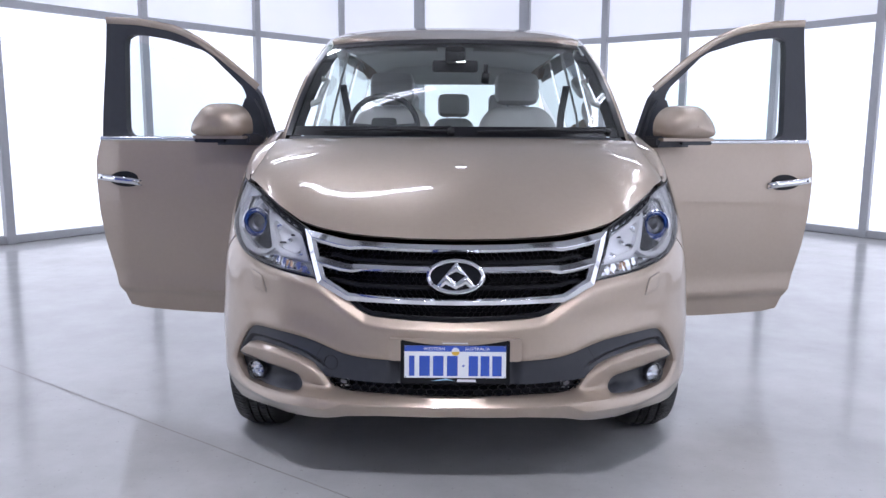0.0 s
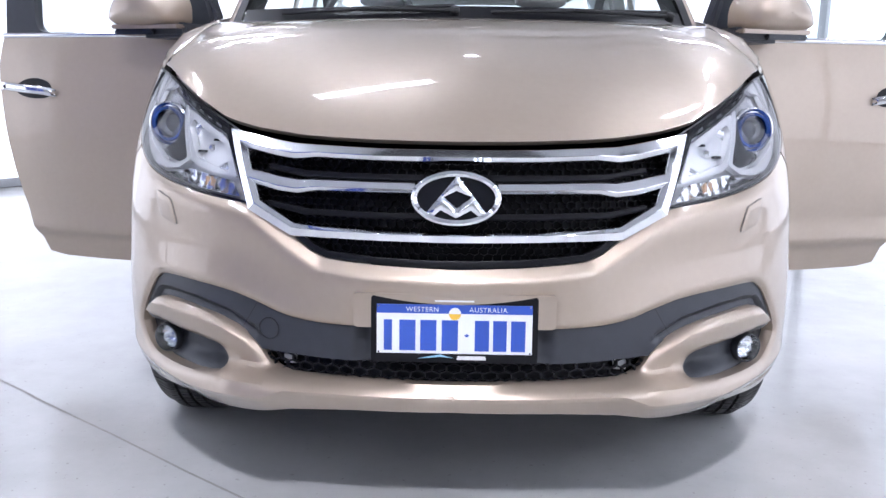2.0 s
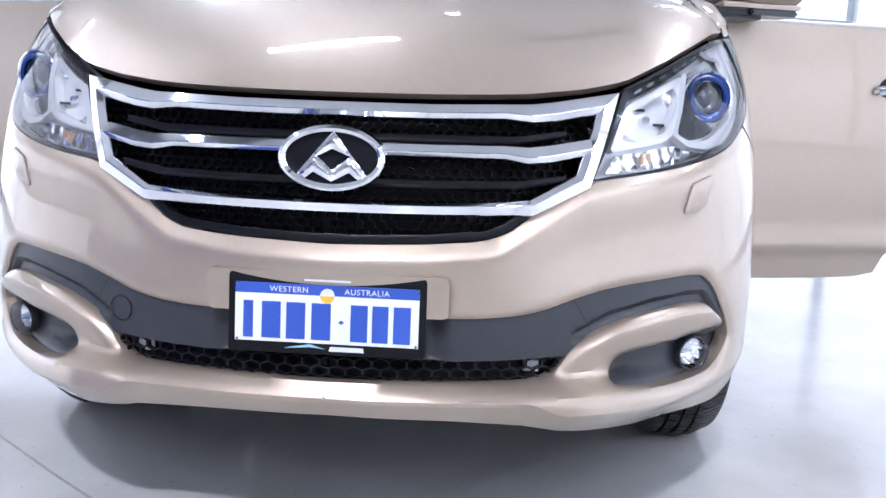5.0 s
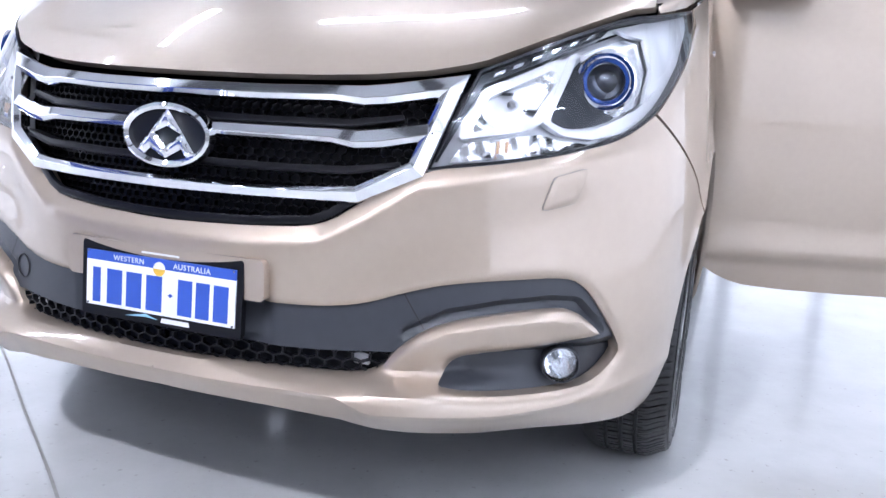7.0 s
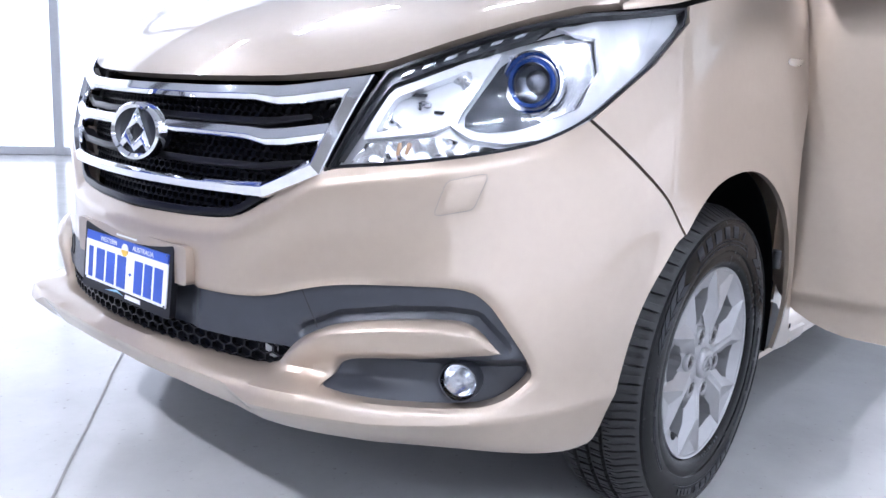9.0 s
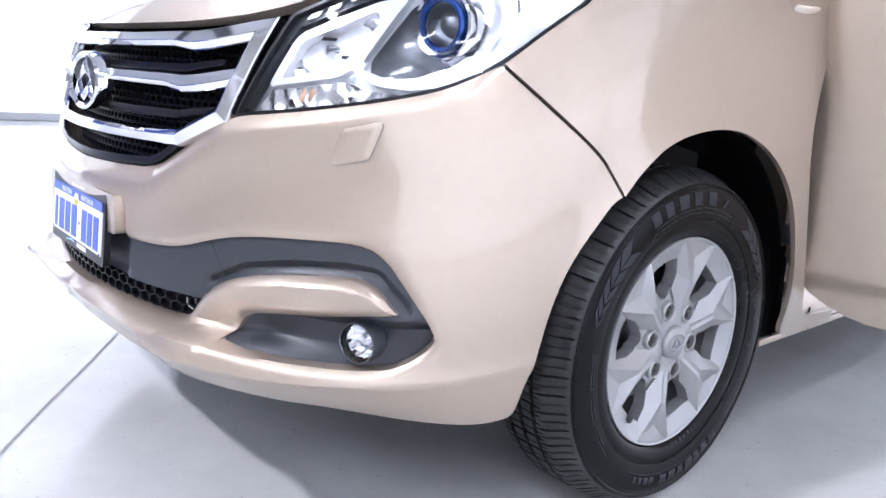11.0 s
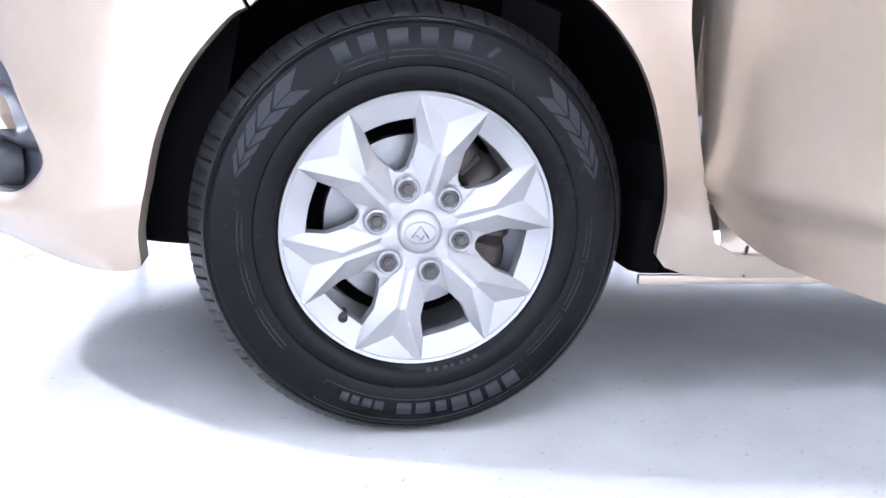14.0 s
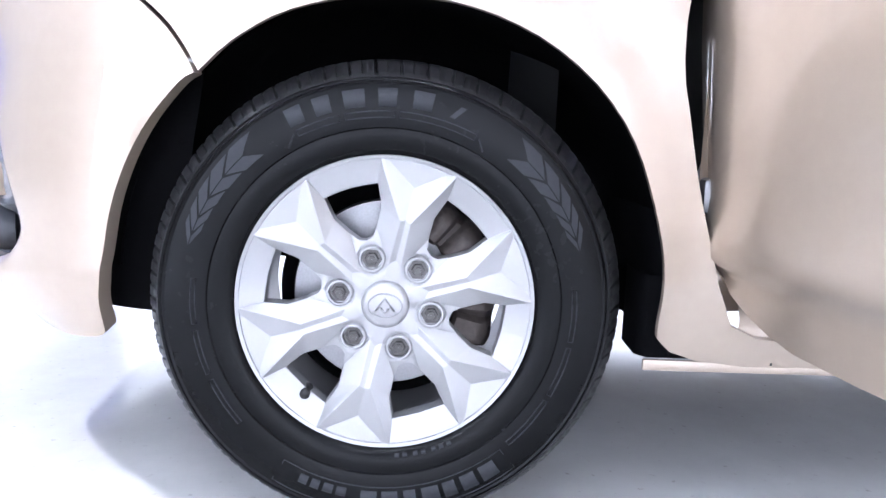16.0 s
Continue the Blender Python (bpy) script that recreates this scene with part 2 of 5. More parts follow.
# ---- the van's front skin: a surface over (s, z), s along the girth from the middle of the nose ----
LEVEL = [.18, .26, .33, .42, .52, .60, .68, .76, .85, .95, 1.02, 1.10, 1.20, 1.30]
NOSE = [.07, .02, -.015, -.01, -.005, .005, .02, .03, .045, .072, .10, .145, .225, .33]
HALF = [.925, .952, .972, .983, .987, .988, .988, .986, .980, .97, .962, .95, .935, .91]
DEEP = [.68, .68, .69, .70, .70, .70, .70, .70, .70, .71, .72, .74, .77, .80]
TURNS = np.linspace(0, math.pi / 2, 400)
GIRTH = np.r_[0, np.cumsum(np.hypot(np.diff(.975 * np.sin(TURNS)), np.diff(.70 * (1 - np.cos(TURNS)))))]
CORNER = float(GIRTH[-1])


def smooth_step(a, b, x):
    t = min(max((x - a) / (b - a), 0.0), 1.0)
    return t * t * (3 - 2 * t)


def soft(z, table):
    """The table at a level, smoothed over a few centimetres."""
    return float(np.mean([np.interp(z + d, LEVEL, table) for d in (-.035, -.02, -.007, .007, .02, .035)]))


def raw_skin(s, z):
    th = float(np.interp(abs(s), GIRTH, TURNS))
    corner = smooth_step(.42, .74, abs(s)) * (1 - smooth_step(1.0, 1.25, abs(s)))
    x = soft(z, HALF) * math.sin(th) + .014 * corner
    y = -.010 * corner + soft(z, NOSE) + soft(z, DEEP) * (1 - math.cos(th)) + max(abs(s) - CORNER, 0.0)
    return Vector((math.copysign(x, s) if s else 0.0, y, z))


def skin_normal(s, z):
    e = 0.004
    return (raw_skin(s + e, z) - raw_skin(s - e, z)).cross(raw_skin(s, z + e) - raw_skin(s, z - e)).normalized()


CREASE = ([0, .30, .40, .47, .68, .90, 1.05, 1.15, 2.3], [.385, .382, .376, .347, .347, .365, .387, .405, .43])


def relief(s, z):
    """Pressed shape of the bumper, out from the plain skin."""
    s = abs(s)
    out = 0.0
    crease = float(np.interp(s, *CREASE))
    fade = (1 - smooth_step(1.10, 1.5, s)) * (1 - .72 * smooth_step(.72, 1.08, s))
    if z < crease:
        out -= 0.42 * (crease - z) * fade * (0.7 + 0.3 * smooth_step(0.3, 0.5, s))
    out += 0.008 * math.exp(-((z - crease) / 0.018) ** 2) * fade
    pod = smooth_step(.44, .56, s) * (1 - smooth_step(.86, .93, s))
    over = z - float(np.interp(s, *POD_RIDGE))
    out += pod * max(0.0, .020 - .34 * .5 * (math.hypot(over, .004) - over) - .80 * .5 * (math.hypot(over, .004) + over)) * smooth_step(.12, .06, abs(over))
    ridge = float(np.interp(s, *RIDGE))
    over = z - ridge
    rise = .014 * math.exp(-(min(over, 0.0) / .07) ** 2) - .60 * .5 * (over + math.hypot(over, .006))
    out += max(rise, -.03) * (1 - smooth_step(.72, 1.0, s))
    out -= .020 * smooth_step(.25, .20, s) * smooth_step(.44, .47, z) * smooth_step(.622, .60, z)
    out += .010 * smooth_step(1.16, 1.22, s) * (1 - smooth_step(2.0, 2.08, s)) * math.exp(-(max(0.0, abs(math.hypot((s - 1.575) / .42, (z - .36) / .465) - 1.0)) / .10) ** 2)
    return out


POD_RIDGE = ([.44, .48, .513, .57, .672, .77, .826, .90], [.43, .452, .483, .512, .531, .538, .531, .49])
LIP = ([0, .2, .35, .45, .54, .62, .75, .9], [.012, .024, .05, .070, .094, .062, .022, 0])
RIDGE = ([0, .2, .32, .40, .5, .62, .8, 1.0, 1.1], [.655, .660, .671, .715, .782, .805, .838, .88, .90])


def skin(s, z, off=0.0):
    p = raw_skin(s, z) + skin_normal(s, z) * (off + relief(s, z))
    lip = float(np.mean([np.interp(abs(s) + d, *LIP) for d in (-.06, -.04, -.02, 0, .02, .04, .06)])) * smooth_step(.432, .372, z)
    return p + Vector((0, -lip, .36 * lip))


def inside(p, poly):
    x, y = p
    hit = False
    for (x1, y1), (x2, y2) in zip(poly, poly[1:] + poly[:1]):
        if (y1 > y) != (y2 > y) and x < (x2 - x1) * (y - y1) / (y2 - y1) + x1:
            hit = not hit
    return hit


def refine(poly, step, closed=True):
    out = []
    ends = zip(poly, poly[1:] + poly[:1]) if closed else zip(poly, poly[1:])
    for a, b in ends:
        n = max(1, int(math.ceil(math.dist(a, b) / step)))
        out += [(a[0] + (b[0] - a[0]) * k / n, a[1] + (b[1] - a[1]) * k / n) for k in range(n)]
    return out if closed else out + [poly[-1]]


def rounded(poly, times=2, hold=()):
    """Cuts the corners of an outline, but for those held."""
    for _ in range(times):
        out = []
        n = len(poly)
        for i, p in enumerate(poly):
            a, b = poly[i - 1], poly[(i + 1) % n]
            if any(math.dist(p, h) < 1e-6 for h in hold):
                out.append(p)
            else:
                out += [(p[0] + (a[0] - p[0]) * .25, p[1] + (a[1] - p[1]) * .25), (p[0] + (b[0] - p[0]) * .25, p[1] + (b[1] - p[1]) * .25)]
        poly = out
    return poly


def soften(poly, r):
    """Cuts each corner of an outline by a short length."""
    out = []
    for i, p in enumerate(poly):
        for q in (poly[i - 1], poly[(i + 1) % len(poly)]):
            k = min(r / max(math.dist(p, q), 1e-6), .45)
            out.append((p[0] + (q[0] - p[0]) * k, p[1] + (q[1] - p[1]) * k))
    return out


def flat_cells(outline, holes=(), step=0.02, lines=()):
    """Triangles over an outline less its holes: points and faces in the plane."""
    from mathutils.geometry import delaunay_2d_cdt
    pts, edges = [], []
    for loop in (outline, *holes):
        loop = refine(loop, step)
        k = len(pts)
        pts += loop
        edges += [(k + i, k + (i + 1) % len(loop)) for i in range(len(loop))]
    for line in lines:
        line = [p for p in refine(line, step * .8, False) if inside(p, outline) and min(math.dist(p, q) for q in pts) > step * .3]
        k = len(pts)
        pts += line
        edges += [(k + i, k + i + 1) for i in range(len(line) - 1) if math.dist(line[i], line[i + 1]) < step * 1.5]
    xs, ys = [p[0] for p in outline], [p[1] for p in outline]
    rim = np.array(pts)
    for i in range(int((max(xs) - min(xs)) / step) + 1):
        for j in range(int((max(ys) - min(ys)) / step) + 1):
            p = (min(xs) + (i + .5 * (j % 2)) * step, min(ys) + j * step)
            if inside(p, outline) and not any(inside(p, h) for h in holes) and np.min(np.hypot(rim[:, 0] - p[0], rim[:, 1] - p[1])) > step * 0.45:
                pts.append(p)
    vs, _, faces, *_ = delaunay_2d_cdt([Vector(p) for p in pts], edges, [], 0, 1e-5)
    keep = []
    for f in faces:
        c = (sum(vs[i].x for i in f) / len(f), sum(vs[i].y for i in f) / len(f))
        if inside(c, outline) and not any(inside(c, h) for h in holes):
            keep.append(f)
    return [(v.x, v.y) for v in vs], keep


def skin_patch(bm, outline, holes=(), off=0.0, step=0.022, rim=0.012, sides=(1, -1), shape=None, plain=False, lines=()):
    """A panel of the skin over an outline in (s, z), on one or both sides, its edge turned in by rim."""
    pts, faces = flat_cells(outline, holes, step, lines)
    for side in sides:
        vs = {}
        fs = []
        for f in faces:
            for i in f:
                if i not in vs:
                    s, z = pts[i]
                    d = off + (shape(s, z) if shape else 0.0)
                    p = (raw_skin(s, z) + skin_normal(s, z) * d) if plain else skin(s, z, d)
                    vs[i] = bm.verts.new((p.x * side, p.y, p.z))
            fs.append(bm.faces.new([vs[i] for i in (f if side > 0 else f[::-1])]))
        if rim:
            count = {}
            for f in faces:
                for a, b in zip(f, f[1:] + f[:1]):
                    count[(a, b)] = 1
            low = {}
            for a, b in count:
                if (b, a) in count:
                    continue
                if abs(pts[a][0]) < 1e-4 and abs(pts[b][0]) < 1e-4:
                    continue
                for i in (a, b):
                    if i not in low:
                        n = skin_normal(*pts[i])
                        co = vs[i].co
                        low[i] = bm.verts.new((co.x - side * n.x * rim, co.y - n.y * rim, co.z - n.z * rim))
                quad = (vs[b], vs[a], low[a], low[b])
                bm.faces.new(quad if side > 0 else quad[::-1])
    bmesh.ops.remove_doubles(bm, verts=[v for v in bm.verts if abs(v.co.x) < 1e-4], dist=1e-4)


def skin_bar(bm, line, widths, height, sides=(1, -1), base=-0.01):
    """A faceted moulding along a line in (s, z), mitred where it bends; widths are half widths."""
    n = len(line)
    for side in sides:
        rows = []
        for i, (s, z) in enumerate(line):
            a, b = line[max(i - 1, 0)], line[min(i + 1, n - 1)]
            d1 = Vector((s - a[0], z - a[1])).normalized() if i else Vector((b[0] - s, b[1] - z)).normalized()
            d2 = Vector((b[0] - s, b[1] - z)).normalized() if i < n - 1 else d1
            d = (d1 + d2).normalized()
            across = Vector((-d.y, d.x)) / max(d.dot(d1), .5)
            row = []
            for k, h in ((-1, base), (-.98, height * .30), (-.90, height * .46), (-.38, height * .98), (-.28, height), (.86, height * .62), (.97, height * .42), (1, base)):
                q = (max(s + across.x * k * widths[i], 0.0) if s < 1e-6 else s + across.x * k * widths[i], z + across.y * k * widths[i])
                p = raw_skin(*q) + skin_normal(*q) * h
                row.append((p.x * side, p.y, p.z))
            rows.append(row if side > 0 else row[::-1])
        vs = sheet(bm, rows)
        for end, (s, z) in ((vs[0], line[0]), (vs[-1], line[-1])):
            if s > 1e-6:
                bm.faces.new(end if end is vs[-1] else end[::-1])
    bmesh.ops.remove_doubles(bm, verts=[v for v in bm.verts if abs(v.co.x) < 1e-4], dist=1e-4)


# outlines on the skin
LAMP = [(.512, .814), (.588, 1.001), (.684, 1.045), (.79, 1.089), (.90, 1.126), (.975, 1.135), (1.125, 1.160), (1.145, 1.128), (1.095, 1.04), (1.055, 1.0), (.984, .928), (.905, .884), (.81, .859), (.684, .836), (.592, .823)]
GRILLE = [(0, .958), (.19, .960), (.392, .968), (.50, .979), (.574, .987), (.512, .814), (.392, .746), (.324, .697), (.184, .687), (0, .682)]
TRIM_BAND = [(0, .548), (.19, .545), (.33, .546), (.415, .556), (.488, .582), (.565, .602), (.68, .613), (.80, .616), (.845, .592), (.88, .553), (.952, .462), (.942, .437), (.90, .400), (.852, .386), (.70, .380), (.605, .384), (.574, .402), (.572, .434), (.592, .460), (.640, .470), (.77, .482), (.880, .500), (.826, .550), (.77, .555), (.672, .548), (.57, .528), (.513, .498), (.48, .468), (.33, .464), (.18, .464), (0, .464)]
LOW_MESH = [(0, .464), (.18, .464), (.33, .464), (.48, .468), (.452, .424), (.412, .412), (.335, .413), (.2, .416), (0, .416)]
BUMPER = [(0, .683), (.184, .688), (.325, .698), (.392, .747), (.512, .814), (.592, .822), (.684, .835), (.81, .858), (.905, .883), (.982, .927), (1.075, .865), (1.195, .784), (1.235, .742), (1.262, .706), (1.24, .695), (1.186, .612), (1.153, .51), (1.138, .40), (1.128, .296), (1.10, .277), (1.0, .268), (.85, .264), (.65, .262), (.52, .271), (.43, .302), (.29, .334), (0, .342)]
FENDER = [(1.268, .708), (1.24, .745), (1.20, .788), (1.08, .869), (.988, .930), (1.058, 1.0), (1.098, 1.04), (1.149, 1.128), (1.128, 1.163), (1.30, 1.225), (1.60, 1.265), (1.93, 1.275), (1.945, 1.0), (1.958, .76), (2.003, .64), (2.055, .508), (2.088, .42), (2.126, .352), (2.17, .331), (2.32, .322), (2.32, .283), (2.012, .282), (2.006, .414), (1.978, .522), (1.914, .645), (1.80, .752), (1.66, .814), (1.53, .828), (1.394, .808), (1.31, .757)]


def grow(poly, d):
    """Moves an outline out (or in) by d."""
    area = sum(a[0] * b[1] - b[0] * a[1] for a, b in zip(poly, poly[1:] + poly[:1]))
    sign = 1 if area > 0 else -1
    out = []
    for i, p in enumerate(poly):
        a, b = poly[i - 1], poly[(i + 1) % len(poly)]
        n1 = Vector((p[1] - a[1], a[0] - p[0])).normalized()
        n2 = Vector((b[1] - p[1], p[0] - b[0])).normalized()
        n = (n1 + n2).normalized() * sign
        out.append((max(p[0] + n.x * d, 0.0), p[1] + n.y * d) if p[0] > 1e-6 else (0.0, p[1] + n.y * d))
    return out


FENDER = rounded(FENDER, 2, [p for p in FENDER if p[0] < 1.15 or p[0] > 2.05 or p in ((1.268, .708), (1.93, 1.275))])

# ---- the studio ----
floor_bm = bmesh.new()
sheet(floor_bm, [[(x, y, 0) for x in np.linspace(-14, 14, 29)] for y in np.linspace(-14, 16, 31)])
floor = tagged(part("floor", floor_bm, CONCRETE, smooth=False), "glossy sealed grey concrete studio floor with pale reflections", "floor", kind="structure")
JOINT_A, JOINT_B = Vector((-6.3, 4.324, 0)), Vector((3.6, -2.806, 0))
jm = bmesh.new()
jd = (JOINT_B - JOINT_A).normalized()
jn = Vector((-jd.y, jd.x, 0))
sheet(jm, [[JOINT_A + jd * t + jn * (w + 0.002 * math.sin(t * 9)) + Vector((0, 0, 0.0015)) for w in (-0.004, 0.004)] for t in np.linspace(0, (JOINT_B - JOINT_A).length, 60)])
tagged(part("floor_joint", jm, JOINT, smooth=False), "thin dark saw-cut joint across the concrete floor", "floor joint", kind="structure")

WALL = [(-8.6, -1.0), (-8.72, 1.15), (-7.79, 3.25), (-6.51, 4.88), (-5.04, 6.2), (-3.99, 7.77), (-2.89, 9.25), (-1.82, 10.6), (-0.56, 11.0), (1.18, 10.75), (2.36, 10.0), (3.36, 9.14), (4.38, 8.36), (5.15, 7.2), (6.25, 5.83), (7.26, 4.18), (7.97, 2.26), (8.31, 0.27), (8.7, -1.2), (8.3, -3.2), (7.4, -5.2), (5.8, -6.9), (3.8, -7.9), (1.3, -8.3), (-1.3, -8.3), (-3.8, -7.9), (-5.8, -6.9), (-7.4, -5.0), (-8.3, -3.0), (-8.6, -1.0)]
BARS, TOP = [0.05, 2.67, 4.6], 4.7
for i, (a, b) in enumerate(zip(WALL, WALL[1:])):
    a, b = Vector((*a, 0)), Vector((*b, 0))
    d = (b - a).normalized()
    back = Vector((-d.y, d.x, 0))
    wall = thing("light_wall", "white glowing translucent wall panel in a grey aluminium frame" if i < 21 or i >= 28 else "unlit blue and grey wall panel in a grey aluminium frame", "light wall", "panels of the light wall", "structure", at=a)
    # unseen panels 18 to 20 and 28 glow as added side fill
    lit = i < 21 or i >= 28
    for lo, hi in ((0.09, 2.63), (2.71, 4.56)):
        bm = bmesh.new()
        front = [Vector((0, 0, lo)) + d * 0.035, (b - a) - d * 0.035 + Vector((0, 0, lo)), (b - a) - d * 0.035 + Vector((0, 0, hi)), Vector((0, 0, hi)) + d * 0.035]
        vs = [bm.verts.new(p + back * 0.02) for p in front]
        ws = [bm.verts.new(p + back * 0.05) for p in front]
        bm.faces.new(vs)
        bm.faces.new(ws[::-1])
        for k in range(4):
            bm.faces.new((vs[k], ws[k], ws[(k + 1) % 4], vs[(k + 1) % 4]))
        part("panel", bm, (PANEL if lo < 1 else PANEL_UPPER) if lit else WALL_BLUE if i in (25, 26, 27) else WALL_GREY, wall, smooth=False)
    for z in BARS:
        bm = bmesh.new()
        turn = Matrix.Rotation(math.atan2(d.y, d.x), 4, "Z")
        box(bm, (0.03, -0.03, z - 0.045), ((b - a).length - 0.03, 0.06, z + 0.045), 0.006, turn)
        part("rail", bm, FRAME_GREY, wall, smooth=False)
    bm = bmesh.new()
    thick = 0.09 if i in (8, 9) else 0.05
    box(bm, (-thick, -0.05, 0), (thick, 0.08, TOP), 0.008, Matrix.Rotation(math.atan2(d.y, d.x), 4, "Z"))
    part("mullion", bm, FRAME_GREY, wall, smooth=False)

bm = bmesh.new()
box(bm, (-14, -14, TOP), (14, 16, TOP + 0.15))
tagged(part("ceiling", bm, CEILING, smooth=False), "pale grey studio ceiling", "ceiling", kind="structure")
for y in (-6.0, -4.6, -2.4, -1.2, .2, 1.2, 2.9, 4.9, 6.0, 7.6):
    bm = bmesh.new()
    box(bm, (-9.5, y - .09, TOP - .06), (9.5, y + .09, TOP - .002), .01)
    tagged(part("ceiling_beam", bm, BEAM, smooth=False), "dark steel beam under the pale ceiling", "ceiling beam", "beams of the ceiling", "structure")
# the batten at (2.5, 1.7) is an added fill for floor and door
BATTENS = [(-.95, 2.3, 20), (2.6, 3.4, 80), (2.5, 1.7, 85), (-3.4, 2.2, 80), (3.3, .0, 85), (-3.3, -.9, 85), (4.4, -2.2, 60), (-4.6, .8, 85), (4.8, 1.6, 85), (-2.3, 5.2, 40), (3.0, 6.4, 20), (-2.8, 6.4, -20), (-2.6, -6.2, 90), (-1.3, -6.4, 90), (.9, -6.5, 90), (2.3, -6.2, 80), (3.7, -5.4, 70), (5.0, -4.2, 60), (6.3, -2.6, 50), (3.1, -3.4, 80)]
for x, y, turn in BATTENS:
    lamp = thing("ceiling_light", "long white fluorescent batten light on the ceiling", "ceiling light", "battens on the ceiling", at=(x, y, TOP))
    lamp.rotation_euler = (0, 0, radians(turn))
    bm = bmesh.new()
    box(bm, (-0.7, -0.09, -0.05), (0.7, 0.09, 0.0), 0.01)
    part("batten", bm, WALL_WHITE, lamp, smooth=False)
    for o in (-0.05, 0.05):
        bm = bmesh.new()
        tube(bm, [(-0.68, o, -0.075), (0.68, o, -0.075)], 0.02, 10)
        part("tube", bm, TUBE, lamp, "white lit tube")
spot = thing("spotlight", "round white studio spotlight on the ceiling", "spotlight", at=(-.1, -3.5, TOP))
bm = bmesh.new()
bmesh.ops.create_cone(bm, cap_ends=True, segments=32, radius1=.17, radius2=.13, depth=.10, matrix=Matrix.Translation((0, 0, -.05)))
part("spotlight_case", bm, WALL_WHITE, spot)
bm = bmesh.new()
bmesh.ops.create_cone(bm, cap_ends=True, segments=32, radius1=.14, radius2=.14, depth=.008, matrix=Matrix.Translation((0, 0, -.106)))
part("spotlight_glass", bm, KEY_LAMP, spot, "bright lit glass", smooth=False)
for x, y in ((.10, 3.95), (1.9, -1.2), (2.2, 1.4)):
    lamp = thing("downlight", "small round white downlight on the ceiling", "downlight", "downlights on the ceiling", at=(x, y, TOP))
    bm = bmesh.new()
    bmesh.ops.create_cone(bm, cap_ends=True, segments=24, radius1=.09, radius2=.11, depth=.05, matrix=Matrix.Translation((0, 0, -.025)))
    part("downlight_case", bm, WALL_WHITE, lamp)
    bm = bmesh.new()
    bmesh.ops.create_cone(bm, cap_ends=True, segments=24, radius1=.075, radius2=.075, depth=.006, matrix=Matrix.Translation((0, 0, -.054)))
    part("downlight_glass", bm, TUBE, lamp, "white lit glass", smooth=False)

# ---- the van ----
van = thing("van", "champagne metallic people-mover van with both front doors open", "van", at=(0, 0, 0))

def merge_holes():
    """Band and mesh as one opening in the bumper, from the middle outward."""
    band = TRIM_BAND[:-1]
    k = band.index((.48, .468))
    return band[:k + 1] + [(.452, .424), (.412, .412), (.335, .413), (.2, .416), (0, .416)]


OPENING = merge_holes()
MIDDLE = [p for p in OPENING if p[0] < 1e-6]
OPENING = rounded(OPENING, 2, MIDDLE + [(.880, .500)])
# the bumper is cut by going round the opening from the middle line
BUMPER = rounded(BUMPER, 2, [p for p in BUMPER if p[0] < 1e-6 or p in ((1.262, .706), (.982, .927))])
bumper_outline = BUMPER[:-1] + [(0, .342), (0, .416)] + OPENING[::-1][1:]
bm = bmesh.new()
PRESSED = [[(u, float(np.interp(u, *RIDGE)) + d) for u in np.linspace(.004, .95, 60)] for d in (-.008, 0, .008)]
PRESSED += [[(u, float(np.interp(u, *CREASE)) + d) for u in np.linspace(.004, 1.13, 60)] for d in (-.014, -.007, 0, .010, .020)]
PRESSED += [[(u, float(np.interp(u, *POD_RIDGE)) + d) for u in np.linspace(.47, .86, 40)] for d in (-.005, 0, .005)]
EDGE = np.array(refine(OPENING[:-1], .004, False))


def rolled(s_, z_):
    """The paint's edge rolls in round the opening."""
    d = float(np.min(np.hypot(EDGE[:, 0] - s_, EDGE[:, 1] - z_)))
    return -.0085 * max(0.0, 1 - d / .017) ** 2


PRESSED += [[p for p in grow(OPENING[:-1], d) if p[0] > .006] for d in (.005, .010, .017)]
skin_patch(bm, bumper_outline, [], 0.0, 0.013, rim=0.03, lines=PRESSED, shape=rolled)
bumper = part("bumper", bm, PAINT, van)

POD_TOP = [(.40, .458), (.48, .470), (.513, .500), (.57, .530), (.672, .550), (.77, .557), (.826, .552)]
POD_LINE = np.array(refine(POD_TOP + [(.880, .502)], .004, False))


def trim_fold(u, v):
    """The band folds in along the pod, and deepens into the lamp pocket."""
    d = float(np.min(np.hypot(POD_LINE[:, 0] - u, POD_LINE[:, 1] - v)))
    return -.028 * smooth_step(.485, .46, v) * smooth_step(.55, .62, u) - .012 * smooth_step(.024, .012, d) * smooth_step(.47, .50, u) * smooth_step(.49, .505, v)


bm = bmesh.new()
skin_patch(bm, grow(rounded(TRIM_BAND, 2, [p for p in TRIM_BAND if p[0] < 1e-6 or p[1] < .47 and p[0] < .5 or p == (.880, .500)]), 0.005), [], -0.014, 0.0085, rim=0.02, shape=trim_fold, lines=[[(u, v + d) for u, v in POD_TOP] for d in (.012, .018, .024)] + [[(.826 + d, .552 + d), (.880 + d, .502 + d)] for d in (.009, .013, .017)])
part("lower_trim", bm, TRIM, van, "matt black plastic bumper trim")

for side in (1, -1):
    bm = bmesh.new()
    skin_patch(bm, FENDER, [], 0.0, 0.026, rim=0.012, sides=(side,))
    part("fender", bm, PAINT, van)


